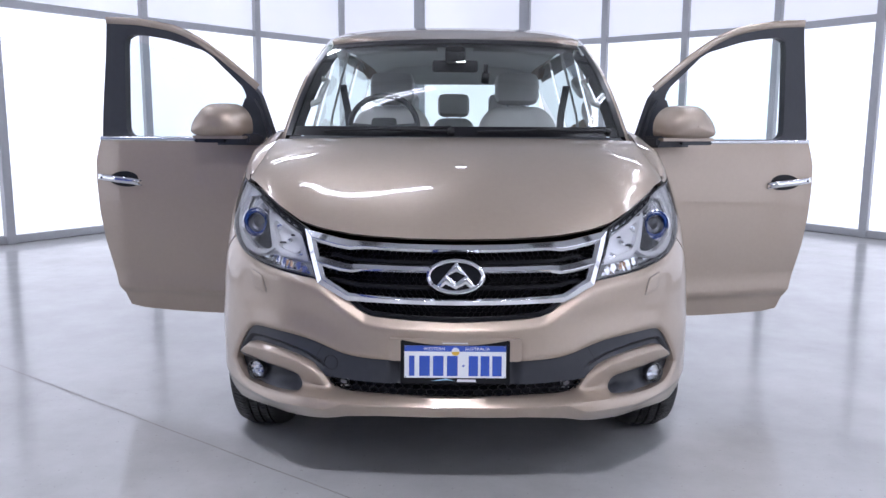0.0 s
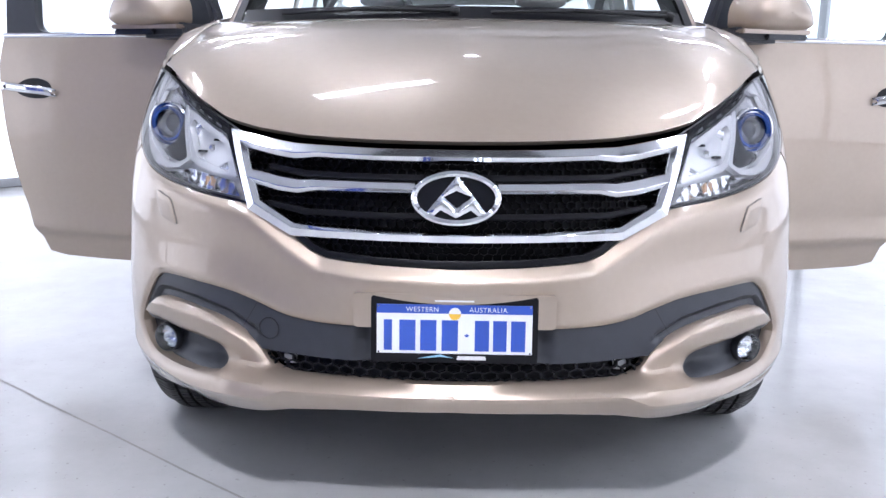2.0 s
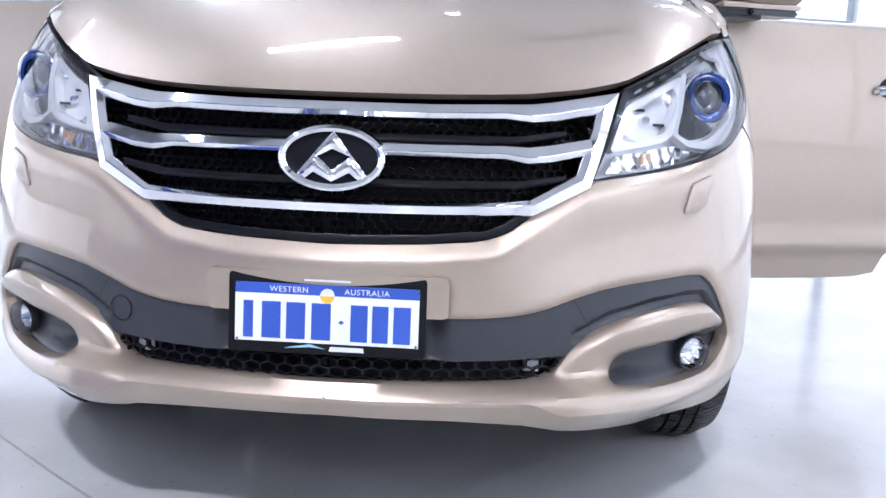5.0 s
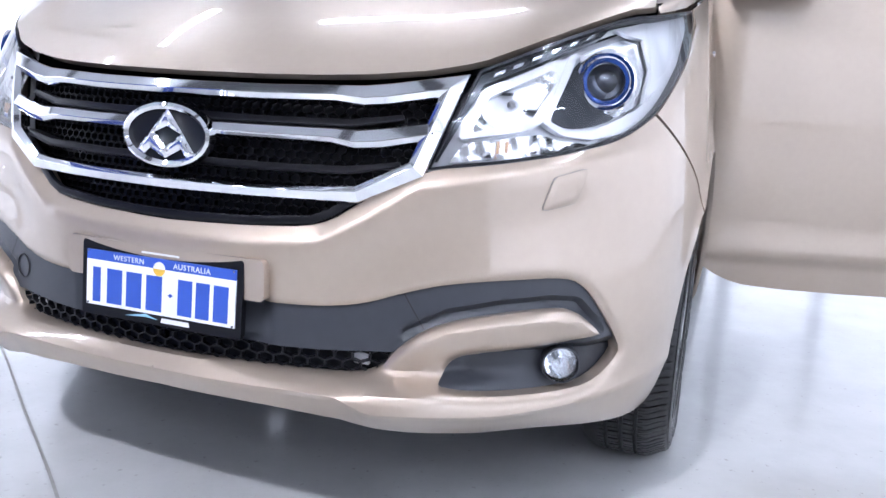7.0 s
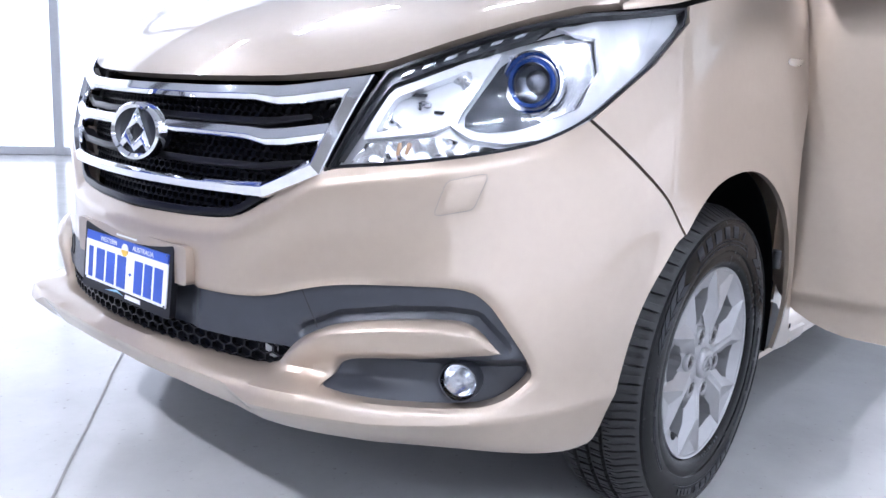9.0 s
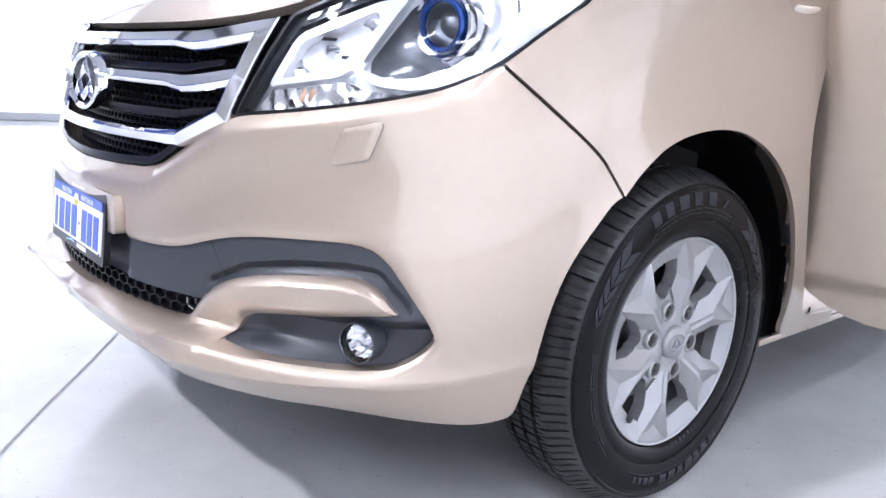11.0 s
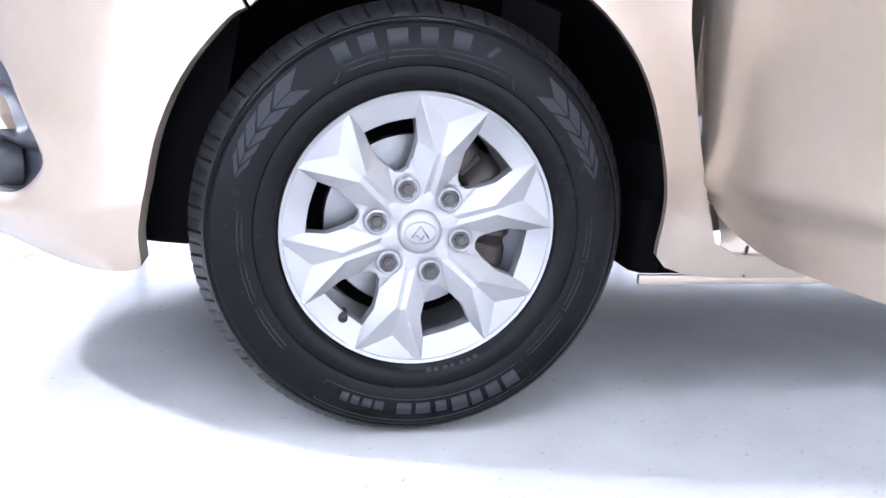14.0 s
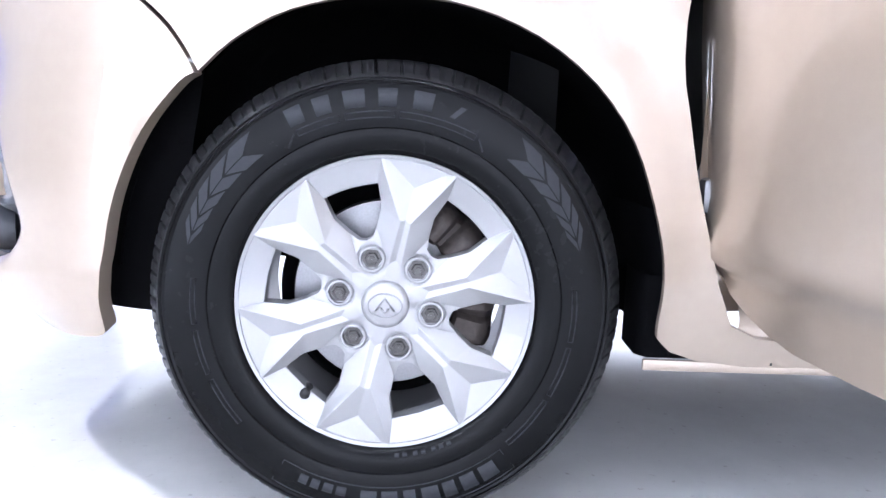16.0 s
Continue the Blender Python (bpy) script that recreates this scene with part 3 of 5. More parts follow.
def honeycomb(bm, outline, cell, off, wall=0.16, deep=0.012, squash=1.0):
    """Hexagonal webs inside an outline on the skin, both sides."""
    w = cell * math.sqrt(3) / 2
    xs, ys = [p[0] for p in outline], [p[1] for p in outline]
    for j in range(int((max(ys) - min(ys)) / (cell * .75 * squash)) + 2):
        for i in range(int((max(xs) - min(xs)) / w) + 2):
            c = (min(xs) + (i + .5 * (j % 2)) * w, min(ys) + j * cell * .75 * squash)
            if not inside(c, outline):
                continue
            ring = [(c[0] + cell / 2 * math.sin(math.pi / 3 * k), c[1] + squash * cell / 2 * math.cos(math.pi / 3 * k)) for k in range(6)]
            hole = [(c[0] + (p[0] - c[0]) * (1 - wall), c[1] + (p[1] - c[1]) * (1 - wall)) for p in ring]
            n = skin_normal(*c)
            for side in (1, -1):
                def put(q, d):
                    p = raw_skin(max(q[0], 0.0), q[1]) + n * d
                    return bm.verts.new((p.x * side, p.y, p.z))
                a, b, e = [put(q, off) for q in ring], [put(q, off) for q in hole], [put(q, off - deep) for q in hole]
                for k in range(6):
                    m = (k + 1) % 6
                    for quad in ((a[k], a[m], b[m], b[k]), (b[k], b[m], e[m], e[k])):
                        bm.faces.new(quad if side < 0 else quad[::-1])


grille = new("grille")
grille.parent = van
bm = bmesh.new()
skin_patch(bm, grow(GRILLE, 0.004), [], -0.06, 0.04, rim=0, plain=True)
part("grille_back", bm, INSERT, grille)
bm = bmesh.new()
honeycomb(bm, grow(GRILLE, -0.012), 0.026, -0.042, squash=0.8)
part("honeycomb", bm, INSERT, grille, "black honeycomb grille insert", smooth=False)
frame_line = [(0, .938), (.19, .939), (.33, .943), (.385, .941), (.43, .946), (.545, .966), (.524, .905), (.490, .812), (.385, .761), (.32, .759), (.19, .757), (0, .756)]
frame_wide = [.0140, .0140, .0145, .0185, .019, .018, .0175, .0185, .016, .0135, .0125, .0125]
bm = bmesh.new()
skin_bar(bm, refine(frame_line, .05, False), [float(np.interp(t, np.r_[0, np.cumsum([math.dist(p, q) for p, q in zip(frame_line, frame_line[1:])])], frame_wide)) for t in np.r_[0, np.cumsum([math.dist(p, q) for p, q in zip(refine(frame_line, .05, False), refine(frame_line, .05, False)[1:])])]], .016)
part("grille_frame", bm, CHROME, grille, "bright chrome grille frame", sharp=.16)
for side in (1, -1):
    bm = bmesh.new()
    skin_bar(bm, [(.094, .866), (.19, .866), (.33, .866), (.375, .861), (.42, .865), (.515, .882)], [.012, .012, .013, .0165, .0175, .016], .015, (side,))
    part("middle_bar", bm, CHROME, grille, "bright chrome grille bar", sharp=.16)
for z0 in (.902, .815):
    bm = bmesh.new()
    skin_bar(bm, [(0, z0 - .012), (.2, z0 - .012), (.36, z0 - .01), (.46, z0 + .005)], [.008, .008, .008, .006], -.008, base=-.03)
    part("slat", bm, GLOSS_BLACK, grille, "grey-black plastic slat")
bm = bmesh.new()
skin_bar(bm, [(0, .695), (.05, .695), (.18, .699), (.30, .708), (.335, .722), (.40, .765), (.50, .818)], [.008, .008, .008, .008, .008, .007, .005], .002)
part("lower_lip", bm, GLOSS_BLACK, grille, "matt black grille lip")

bm = bmesh.new()
skin_patch(bm, grow(LOW_MESH, 0.004), [], -0.06, 0.04, rim=0)
part("intake_back", bm, INSERT, grille)
bm = bmesh.new()
honeycomb(bm, LOW_MESH, 0.040, -0.018, squash=0.62, wall=.14)
part("intake_honeycomb", bm, GLOSS_BLACK, grille, "black honeycomb lower intake", smooth=False)


def hood_edge(a):
    """The hood's front and side edge, from the middle to the screen pillar."""
    line = [raw_skin(s, z) for s, z in ((0, .966), (.1, .9665), (.2, .968), (.30, .971), (.39, .976), (.5, .989), (.588, 1.008), (.69, 1.052), (.80, 1.097), (.90, 1.134), (.965, 1.143))]
    line += [Vector((.835, .70, 1.195)), Vector((.83, .84, 1.245)), Vector((.815, 1.0, 1.297))]
    run = np.r_[0, np.cumsum([(q - p).length for p, q in zip(line, line[1:])])]
    t = a * run[-1]
    return Vector([float(np.interp(t, run, [p[k] for p in line])) for k in range(3)])


def hood_back(a):
    x = .815 * a ** .9
    return Vector((x, .93 + .085 * (x / .8) ** 2, 1.308 - .012 * (x / .8) ** 2))


bm = bmesh.new()
for side in (1, -1):
    rows = []
    for j in range(25):
        b = j / 24
        row = []
        for i in range(41):
            a = i / 40
            p0, p3 = hood_edge(a), hood_back(a)
            far = (p3 - p0).length
            lift = Vector((0, .20, .17)) * far / .95
            p1, p2 = p0 + lift, p3 + Vector((0, -.36, -.045)) * far / .95
            p = p0 * (1 - b) ** 3 + 3 * p1 * b * (1 - b) ** 2 + 3 * p2 * b * b * (1 - b) + p3 * b ** 3
            row.append((p.x * side, p.y, p.z + .006))
        rows.append(row if side > 0 else row[::-1])
    # folded front lip
    lip = [(p[0], p[1] + .022, p[2] - .010) for p in rows[0]]
    sheet(bm, [lip] + rows)
bmesh.ops.remove_doubles(bm, verts=list(bm.verts), dist=2e-4)
bmesh.ops.recalc_face_normals(bm, faces=list(bm.faces))
part("hood", bm, PAINT, van)

# inner nose: dark shell behind the gaps
bm = bmesh.new()
for side in (1, -1):
    rows = [[((p := raw_skin(s, z) - skin_normal(s, z) * .075).x * side, p.y, p.z) for s in np.linspace(0, 1.24, 24)] for z in np.linspace(.30, 1.10, 14)]
    sheet(bm, rows)
    edge = [hood_edge(a) for a in np.linspace(0, 1, 30)]
    back = [hood_back(a) for a in np.linspace(0, 1, 30)]
    sheet(bm, [[((e * (1 - k) + b * k).x * side, (e * (1 - k) + b * k).y + .03 * (1 - k), (e * (1 - k) + b * k).z - .035) for e, b in zip(edge, back)] for k in (0, .3, .7, 1)])
part("inner_nose", bm, LINER, van)

# fender top between the fender skin and the hood
for side in (1, -1):
    bm = bmesh.new()
    low = [raw_skin(s, z) for s, z in ((.982, 1.139), (1.03, 1.149), (1.085, 1.162), (1.13, 1.178), (1.30, 1.225), (1.45, 1.247), (1.60, 1.265), (1.80, 1.272), (1.93, 1.275))]
    top = [raw_skin(.974, 1.147) + Vector((0, .004, .004)), raw_skin(.99, 1.158) + Vector((0, .01, .006)), Vector((.826, .60, 1.160)), Vector((.838, .66, 1.175)), Vector((.838, .80, 1.230)), Vector((.826, .93, 1.276)), Vector((.835, 1.08, 1.312)), Vector((.845, 1.2, 1.33)), Vector((.85, 1.33, 1.345))]
    rows = []
    for k in np.linspace(0, 1, 7):
        rows.append([((p := l * (1 - k) + t * k + Vector((.02, -.01, .028)) * math.sin(math.pi * k) * w).x * side, p.y, p.z) for l, t, w in zip(low, top, (.0, .12, .3, .6, 1, 1, 1, 1, 1))])
    sheet(bm, rows)
    part("fender_top", bm, PAINT, van)

# windscreen, pillars, roof
def cowl(a):
    x = .825 * a
    return Vector((x, .985 + .22 * a * a, 1.315 - .0 * a))


def header(a):
    x = .722 * a
    return Vector((x, 1.83 + .12 * a * a, 1.838 - .025 * a * a))


def screen_point(a, b, off=0.0):
    p = cowl(a) * (1 - b) + header(a) * b
    p += Vector((0, -.045, .05)) * math.sin(math.pi * b) * .8
    return p + Vector((.25 * a, -.5, .8)) * off


bm = bmesh.new()
sheet(bm, [[screen_point(a, b) for a in np.linspace(-1, 1, 41)] for b in np.linspace(0, 1, 17)])
screen = part("windscreen", bm, GLASS, van, "clear laminated windscreen glass")
screen.visible_shadow = False
bm = bmesh.new()
for side in (1, -1):
    sheet(bm, [[((p := screen_point(a, b, .003)).x * side, p.y, p.z) for a in (.962, .98, 1.0)] for b in np.linspace(0, 1, 17)])
sheet(bm, [[screen_point(a, b, .003) for a in np.linspace(-.95, .95, 31)] for b in (.92, .96, 1.0)])
sheet(bm, [[screen_point(a, b, .003) for a in np.linspace(-.95, .95, 31)] for b in (0, .03, .07)])
part("screen_border", bm, GLOSS_BLACK, van, "black printed windscreen border")
bm = bmesh.new()
sheet(bm, [[(.80 * a, .945 + .20 * a * a - .0 * abs(a) + k * .05, 1.302 + .012 * k) for a in np.linspace(-1, 1, 31)] for k in (0, 1)])
part("cowl_panel", bm, TRIM, van)
for side in (1, -1):
    bm = bmesh.new()
    line = []
    for b in np.linspace(-.03, 1, 18):
        p = screen_point(1, b)
        line.append((p, p + Vector((.018, .012, .004)), p + Vector((.034, .055, -.012)), p + Vector((.038, .11, -.03))))
    sheet(bm, [[(q.x * side, q.y, q.z) for q in row] for row in line])
    part("screen_pillar", bm, PAINT, van)
for side in (1, -1):
    bm = bmesh.new()
    line = []
    for b in np.linspace(0, 1, 18):
        p = screen_point(1, b)
        line.append((p + Vector((.038, .11, -.03)), p + Vector((.020, .14, -.04)), p + Vector((-.035, .12, -.05)), p + Vector((-.02, .02, -.02))))
    sheet(bm, [[(q.x * side, q.y, q.z) for q in row] for row in line])
    part("inner_pillar", bm, SEAL, van, "dark inner windscreen pillar")


def roof_point(a, y):
    """Over the roof: a across, y along."""
    k = smooth_step(1.83, 2.7, y)
    half = .695 + .055 * smooth_step(1.85, 2.3, y) - .03 * smooth_step(4.2, 5.1, y)
    crown = 1.838 + .158 * math.sin(.5 * math.pi * min(1.0, max(0.0, (y - 1.83) / .95))) - .05 * smooth_step(4.3, 5.15, y)
    drop = .025 + .075 * k
    return Vector((half * a, max(y, 1.83 + .12 * a * a), crown - drop * (.35 * a * a + .65 * abs(a) ** 9)))


bm = bmesh.new()
sheet(bm, [[roof_point(a, y) for a in np.linspace(-1, 1, 33)] for y in np.linspace(1.83, 5.1, 40)])
for side in (1, -1):
    sheet(bm, [[(side * (roof_point(1, y).x + .05 * k), y, roof_point(1, y).z - .07 * k * k - .01 * k) for k in (0, .5, 1)] for y in np.linspace(1.95, 5.1, 30)])
part("roof", bm, PAINT, van)
bm = bmesh.new()
sheet(bm, [[roof_point(a, y) - Vector((0, -.02, .045)) for a in np.linspace(-.97, .97, 17)] for y in np.linspace(1.85, 5.0, 20)])
sheet(bm, [[(x, 4.90, z) for x in (-.75, 0, .75)] for z in (1.74, 1.95)])
part("headlining", bm, LINING, van, "pale grey fabric headlining")


# sides behind the doors, tail and floor of the body
def side_x(z):
    return soft(min(z, 1.3), HALF) if z < 1.27 else .94 - (z - 1.27) * .28


bm = bmesh.new()
for side in (1, -1):
    for y0, y1 in ((2.55, 5.02),):
        sheet(bm, [[(side * side_x(z), y, z) for y in np.linspace(y0, y1, 12)] for z in np.linspace(.30, 1.29, 12)])
    for y0, y1 in ((2.50, 2.62), (3.72, 3.84), (4.86, 5.04)):
        sheet(bm, [[(side * side_x(z), y, z) for y in (y0, y1)] for z in np.linspace(1.29, 1.87, 6)])
    # sill
    sheet(bm, [[(side * x, y, z) for y in np.linspace(1.50, 2.6, 8)] for x, z in ((.955, .30), (.958, .36), (.93, .41), (.80, .42), (.76, .38))])
sheet(bm, [[(x, 5.06 - .06 * (x / .9) ** 2 - .12 * smooth_step(1.2, 1.9, z), z) for x in np.linspace(-.93, .93, 15)] for z in np.linspace(.35, 1.24, 8)])
sheet(bm, [[(x * .88, 5.06 - .06 * (x / .9) ** 2 - .12 * smooth_step(1.2, 1.9, z), z) for x in np.linspace(-.93, .93, 15)] for z in np.linspace(1.78, 1.9, 4)])
part("rear_body", bm, PAINT, van)
bm = bmesh.new()
for side in (1, -1):
    sheet(bm, [[(side * (side_x(z) - .015), y, z) for y in (2.62, 3.72)] for z in (1.29, 1.87)])
    sheet(bm, [[(side * (side_x(z) - .015), y, z) for y in (3.84, 4.86)] for z in (1.29, 1.87)])
sheet(bm, [[(x * .9, 5.05 - .06 * (x / .9) ** 2 - .12 * smooth_step(1.2, 1.9, z), z) for x in np.linspace(-.9, .9, 9)] for z in (1.24, 1.5, 1.78)])
rear_glass = part("rear_window", bm, GLASS, van, "clear rear side and tailgate glass")
rear_glass.visible_shadow = False
bm = bmesh.new()
box(bm, (-.80, 1.62, .38), (.80, 5.0, .46), .02)
box(bm, (-.58, .30, .46), (.58, 1.62, .60), .02)
box(bm, (-.60, .20, .33), (.60, .42, .42), .02)
part("underbody", bm, UNDERBODY, van)
for side in (1, -1):
    bm = bmesh.new()
    # seam plate at the sill's foot
    box(bm, (min(side * .925, side * .935), 1.36, .264), (max(side * .925, side * .935), 2.6, .282), .002)
    part("sill_flange", bm, PAINT, van)
    bm = bmesh.new()
    box(bm, (min(side * .950, side * .9605), 1.555, .286), (max(side * .950, side * .9605), 1.559, .345), .0005)
    part("sill_seam", bm, SEAL, van)
for side in (1, -1):
    bm = bmesh.new()
    sheet(bm, [[(side * (.92 - .02 * k), 1.43 + .10 * k, z) for k in (0, .5, 1)] for z in np.linspace(.36, 1.30, 8)])
    sheet(bm, [[(side * (.91 - .18 * k), 1.53 + .03 * k, z) for k in (0, .5, 1)] for z in np.linspace(.36, 1.30, 8)])
    part("hinge_pillar", bm, PAINT, van)

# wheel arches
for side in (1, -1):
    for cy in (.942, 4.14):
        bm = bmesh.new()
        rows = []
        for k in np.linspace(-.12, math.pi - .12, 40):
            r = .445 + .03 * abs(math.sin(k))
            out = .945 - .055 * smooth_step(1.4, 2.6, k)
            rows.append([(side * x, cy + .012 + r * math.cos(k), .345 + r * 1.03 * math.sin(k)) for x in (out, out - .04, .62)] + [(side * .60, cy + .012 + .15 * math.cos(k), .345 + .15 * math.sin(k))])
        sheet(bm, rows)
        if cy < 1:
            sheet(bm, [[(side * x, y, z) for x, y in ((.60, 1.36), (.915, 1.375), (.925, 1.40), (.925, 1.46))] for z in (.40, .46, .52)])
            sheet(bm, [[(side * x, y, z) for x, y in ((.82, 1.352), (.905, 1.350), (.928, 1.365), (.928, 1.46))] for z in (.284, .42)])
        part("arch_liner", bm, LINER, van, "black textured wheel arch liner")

# ---- wheels ----
FACE = .955


def build_wheel():
    """One wheel, its outer side towards +x, round the origin."""
    w = new("wheel")
    half = [(.225, -.002), (.229, .003), (.234, .008), (.242, .0118), (.251, .0138), (.259, .0138), (.2645, .0130), (.2665, .0158), (.273, .0172), (.285, .018), (.302, .0175), (.318, .015), (.328, .0125), (.331, .0145), (.334, .0115), (.336, .0105), (.3385, .0120), (.341, .0085), (.3435, .0060), (.3465, .0010), (.350, -.0070), (.3555, -.0165), (.3610, -.0260), (.3645, -.0330), (.3662, -.0400)]
    crown = [(.3668, -.0560), (.3580, -.0575), (.3580, -.0645), (.3670, -.0660), (.3674, -.0900), (.3580, -.0915), (.3580, -.0995), (.3674, -.1010), (.3670, -.1260), (.3580, -.1275), (.3580, -.1345), (.3668, -.1360)]
    back = [(.366, -.152), (.361, -.166), (.350, -.185), (.335, -.198), (.300, -.208), (.26, -.206), (.23, -.195), (.225, -.188)]
    prof = half + crown + back
    first, last = 18, len(half)
    # each pitch of the tread: a wide shoulder notch and narrower sipes on the ribs
    PITCH = 58
    cuts = [(0.0, 0, 0), (.02, 1, 0), (.115, 1, 0), (.14, 0, 0), (.30, 0, 0), (.32, 0, 1), (.37, 0, 1), (.39, 0, 0), (.56, .35, 0), (.60, .35, 0), (.63, 0, 0), (.80, 0, 1), (.85, 0, 1), (.87, 0, 0)]
    bm = bmesh.new()
    rings = []
    FOOT = -.3534
    for k in range(PITCH):
        for at_, notch, sipe in cuts:
            ring = []
            for j, (r, x) in enumerate(prof):
                lean = .0
                if first <= j < last:
                    depth = smooth_step(first - 1, first + 3, j) * (.0095 if j < last - 2 else .007)
                    r -= depth * notch
                    x -= depth * notch * .55 * (j < last - 3)
                    lean = (j - first) * .0016
                elif last <= j < last + len(crown):
                    r -= (.004 * sipe if r > .364 else 0.0)
                    lean = (last - first) * .0016 + .030 * math.sin((x + .056) * 40) * .25
                a = 2 * math.pi * (k + at_) / PITCH + lean
                y, z = r * math.cos(a), r * math.sin(a)
                if z < FOOT:
                    x += .10 * (FOOT - z) if x > -.10 else -.10 * (FOOT - z)
                    z = FOOT
                x += .007 * smooth_step(-.20, -.345, z) * math.exp(-((r - .30) / .045) ** 2) * (1 if x > -.1 else -1)
                ring.append(bm.verts.new((x, y, z)))
            rings.append(ring)
    places = [[v.co.copy() for v in ring] for ring in rings]
    bm.free()
    for name, lo, hi, mat, label in (("sidewall", 0, 16, RUBBER, "smooth black tyre sidewall"), ("tread", 16, len(prof) - 1, TREAD, "scuffed grey-black tread with cut shoulder blocks")):
        bm = bmesh.new()
        grid = [[bm.verts.new(p) for p in ring[lo:hi + 1]] for ring in (places if lo else places[::3])]
        for k in range(len(grid)):
            a, b = grid[k], grid[(k + 1) % len(grid)]
            for j in range(hi - lo):
                bm.faces.new((a[j], a[j + 1], b[j + 1], b[j]))
        bmesh.ops.recalc_face_normals(bm, faces=list(bm.faces))
        part(name, bm, mat, w, label, sharp=0.5)

    def wall(r, a, lift=.0012):
        """A point on the outer sidewall."""
        y, z = r * math.cos(math.radians(a)), r * math.sin(math.radians(a))
        x = float(np.interp(r, [p[0] for p in half], [p[1] for p in half])) + lift
        return (x + .007 * smooth_step(-.20, -.345, z) * math.exp(-((r - .30) / .045) ** 2), y, z)

    # raised marks on the sidewall: arcs, chevrons and plain bars
    def arc(r0, r1, a0, a1, n=8, lift=.0012):
        bm = bmesh.new()
        sheet(bm, [[wall(r, a, h) for r, h in ((r0, -.001), (r0 + .0004, lift), ((r0 + r1) / 2, lift), (r1 - .0004, lift), (r1, -.001))] for a in np.linspace(a0, a1, n)])
        part("sidewall_mark", bm, RUBBER_MARK, w)

    def slant(a, da, r0, r1, lean):
        bm, rows = bmesh.new(), []
        for k in (0, .5, 1):
            r = r0 + (r1 - r0) * k
            rows.append([wall(r, a + lean * k + d) for d in (0, da / 2, da)])
        sheet(bm, rows)
        part("sidewall_mark", bm, RUBBER_MARK, w)

    def loop(r0, r1, a0, a1, thick=.0011):
        """A thin raised outline round a slot."""
        n = max(4, int(abs(a1 - a0) / 2))
        pts = [wall(r1, a, .0002) for a in np.linspace(a0, a1, n)] + [wall(r0, a, .0002) for a in np.linspace(a1, a0, n)]
        bm = bmesh.new()
        tube(bm, pts, thick, 6, True)
        part("sidewall_outline", bm, RUBBER_MARK, w)

    for a0, a1 in ((117.5, 104.5), (103, 88.5), (87, 64)):
        loop(.2805, .2895, a0, a1)
    for a0, a1, r0, r1 in ((118.5, 122, .286, .272), (63, 60, .286, .272)):
        bm = bmesh.new()
        tube(bm, [wall(r0 + (r1 - r0) * k, a0 + (a1 - a0) * k, .0002) for k in np.linspace(0, 1, 5)], .0013, 6)
        part("sidewall_outline", bm, RUBBER_MARK, w)
    for c, wd in ((116.2, 2.3), (108.4, 2.3), (99.6, 2.9), (90.6, 2.5), (81.0, 2.7)):
        arc(.2955, .3225, c - wd, c + wd, 4)
    slant(71.5, 1.6, .297, .316, -2.2)
    for base, sgn in ((129, 1), (53, -1)):
        a = base
        for k in range(5):
            wd, slim = 8.4 - 1.1 * k, .0016 * k
            slant(a, sgn * (wd - 1.3), .2845 + slim, .3015, 5 * sgn)
            slant(a + sgn * 5, sgn * (wd - 1.3), .3030, .3230 - slim, -5.5 * sgn)
            a += sgn * wd
    for a0, a1 in ((7, -9), (-11, -27), (-29, -47), (173, 187), (189, 203), (205, 221)):
        loop(.2815, .2885, a0, a1)
    loop(.2850, .3235, -50, -121, .0009)
    for c, wd in ((-56.5, 2.6), (-63, 2.3), (-69, 1.9), (-74.8, 2.6), (-81, 1.8), (-87, 2.4), (-93.2, 2.4), (-101.5, 1.5), (-105.5, 1.5), (-109.5, 1.3), (-113.2, 1.3)):
        arc(.291, .3165 if c > -72 or c > -75.5 and c < -74 else .311 if c > -100 else .306, c - wd, c + wd, 4)
    for c in (-64, -67, -70, -74, -77, -81, -84):
        arc(.2345, .2415, c - .9, c + .9, 3, .0008)

    # rim: barrel, lip and a face with six openings
    bm = bmesh.new()
    lathe(bm, [(.224, -.004), (.227, .002), (.226, .006), (.221, .004), (.214, -.012), (.205, -.03), (.198, -.10), (.196, -.19), (.215, -.2)], (0, 0), 96)
    bmesh.ops.recalc_face_normals(bm, faces=list(bm.faces))
    part("rim", bm, ALLOY, w, "silver alloy rim barrel")
    bm = bmesh.new()

    def polar(r, a):
        return (r * math.cos(math.radians(a)), r * math.sin(math.radians(a)))

    def hub_x(y, z):
        r, a = math.hypot(y, z), math.degrees(math.atan2(z, y))
        ad = abs((a - 78 + 30) % 60 - 30)
        x = -.005 - .010 * smooth_step(.060, .112, r) - .002 * smooth_step(8, 26, ad)
        e = min(math.hypot(y - .0718 * math.cos(math.radians(108 + 60 * q)), z - .0718 * math.sin(math.radians(108 + 60 * q))) for q in range(6))
        return x - .004 * smooth_step(.026, .018, e)

    edge = []
    for q in range(6):
        c = 78 + 60 * q
        edge += [polar(.121, c - 19.5), polar(.118, c - 7), polar(.116, c), polar(.118, c + 7), polar(.121, c + 19.5), polar(.104, c + 24), polar(.100, c + 30), polar(.104, c + 36)]
    pts, faces = flat_cells(edge, [], .0055)
    vs = [bm.verts.new((hub_x(*p), *p)) for p in pts]
    for f in faces:
        bm.faces.new([vs[i] for i in f])
    bmesh.ops.recalc_face_normals(bm, faces=list(bm.faces))
    part("rim_hub", bm, ALLOY, w, "silver alloy wheel hub", sharp=0.35)
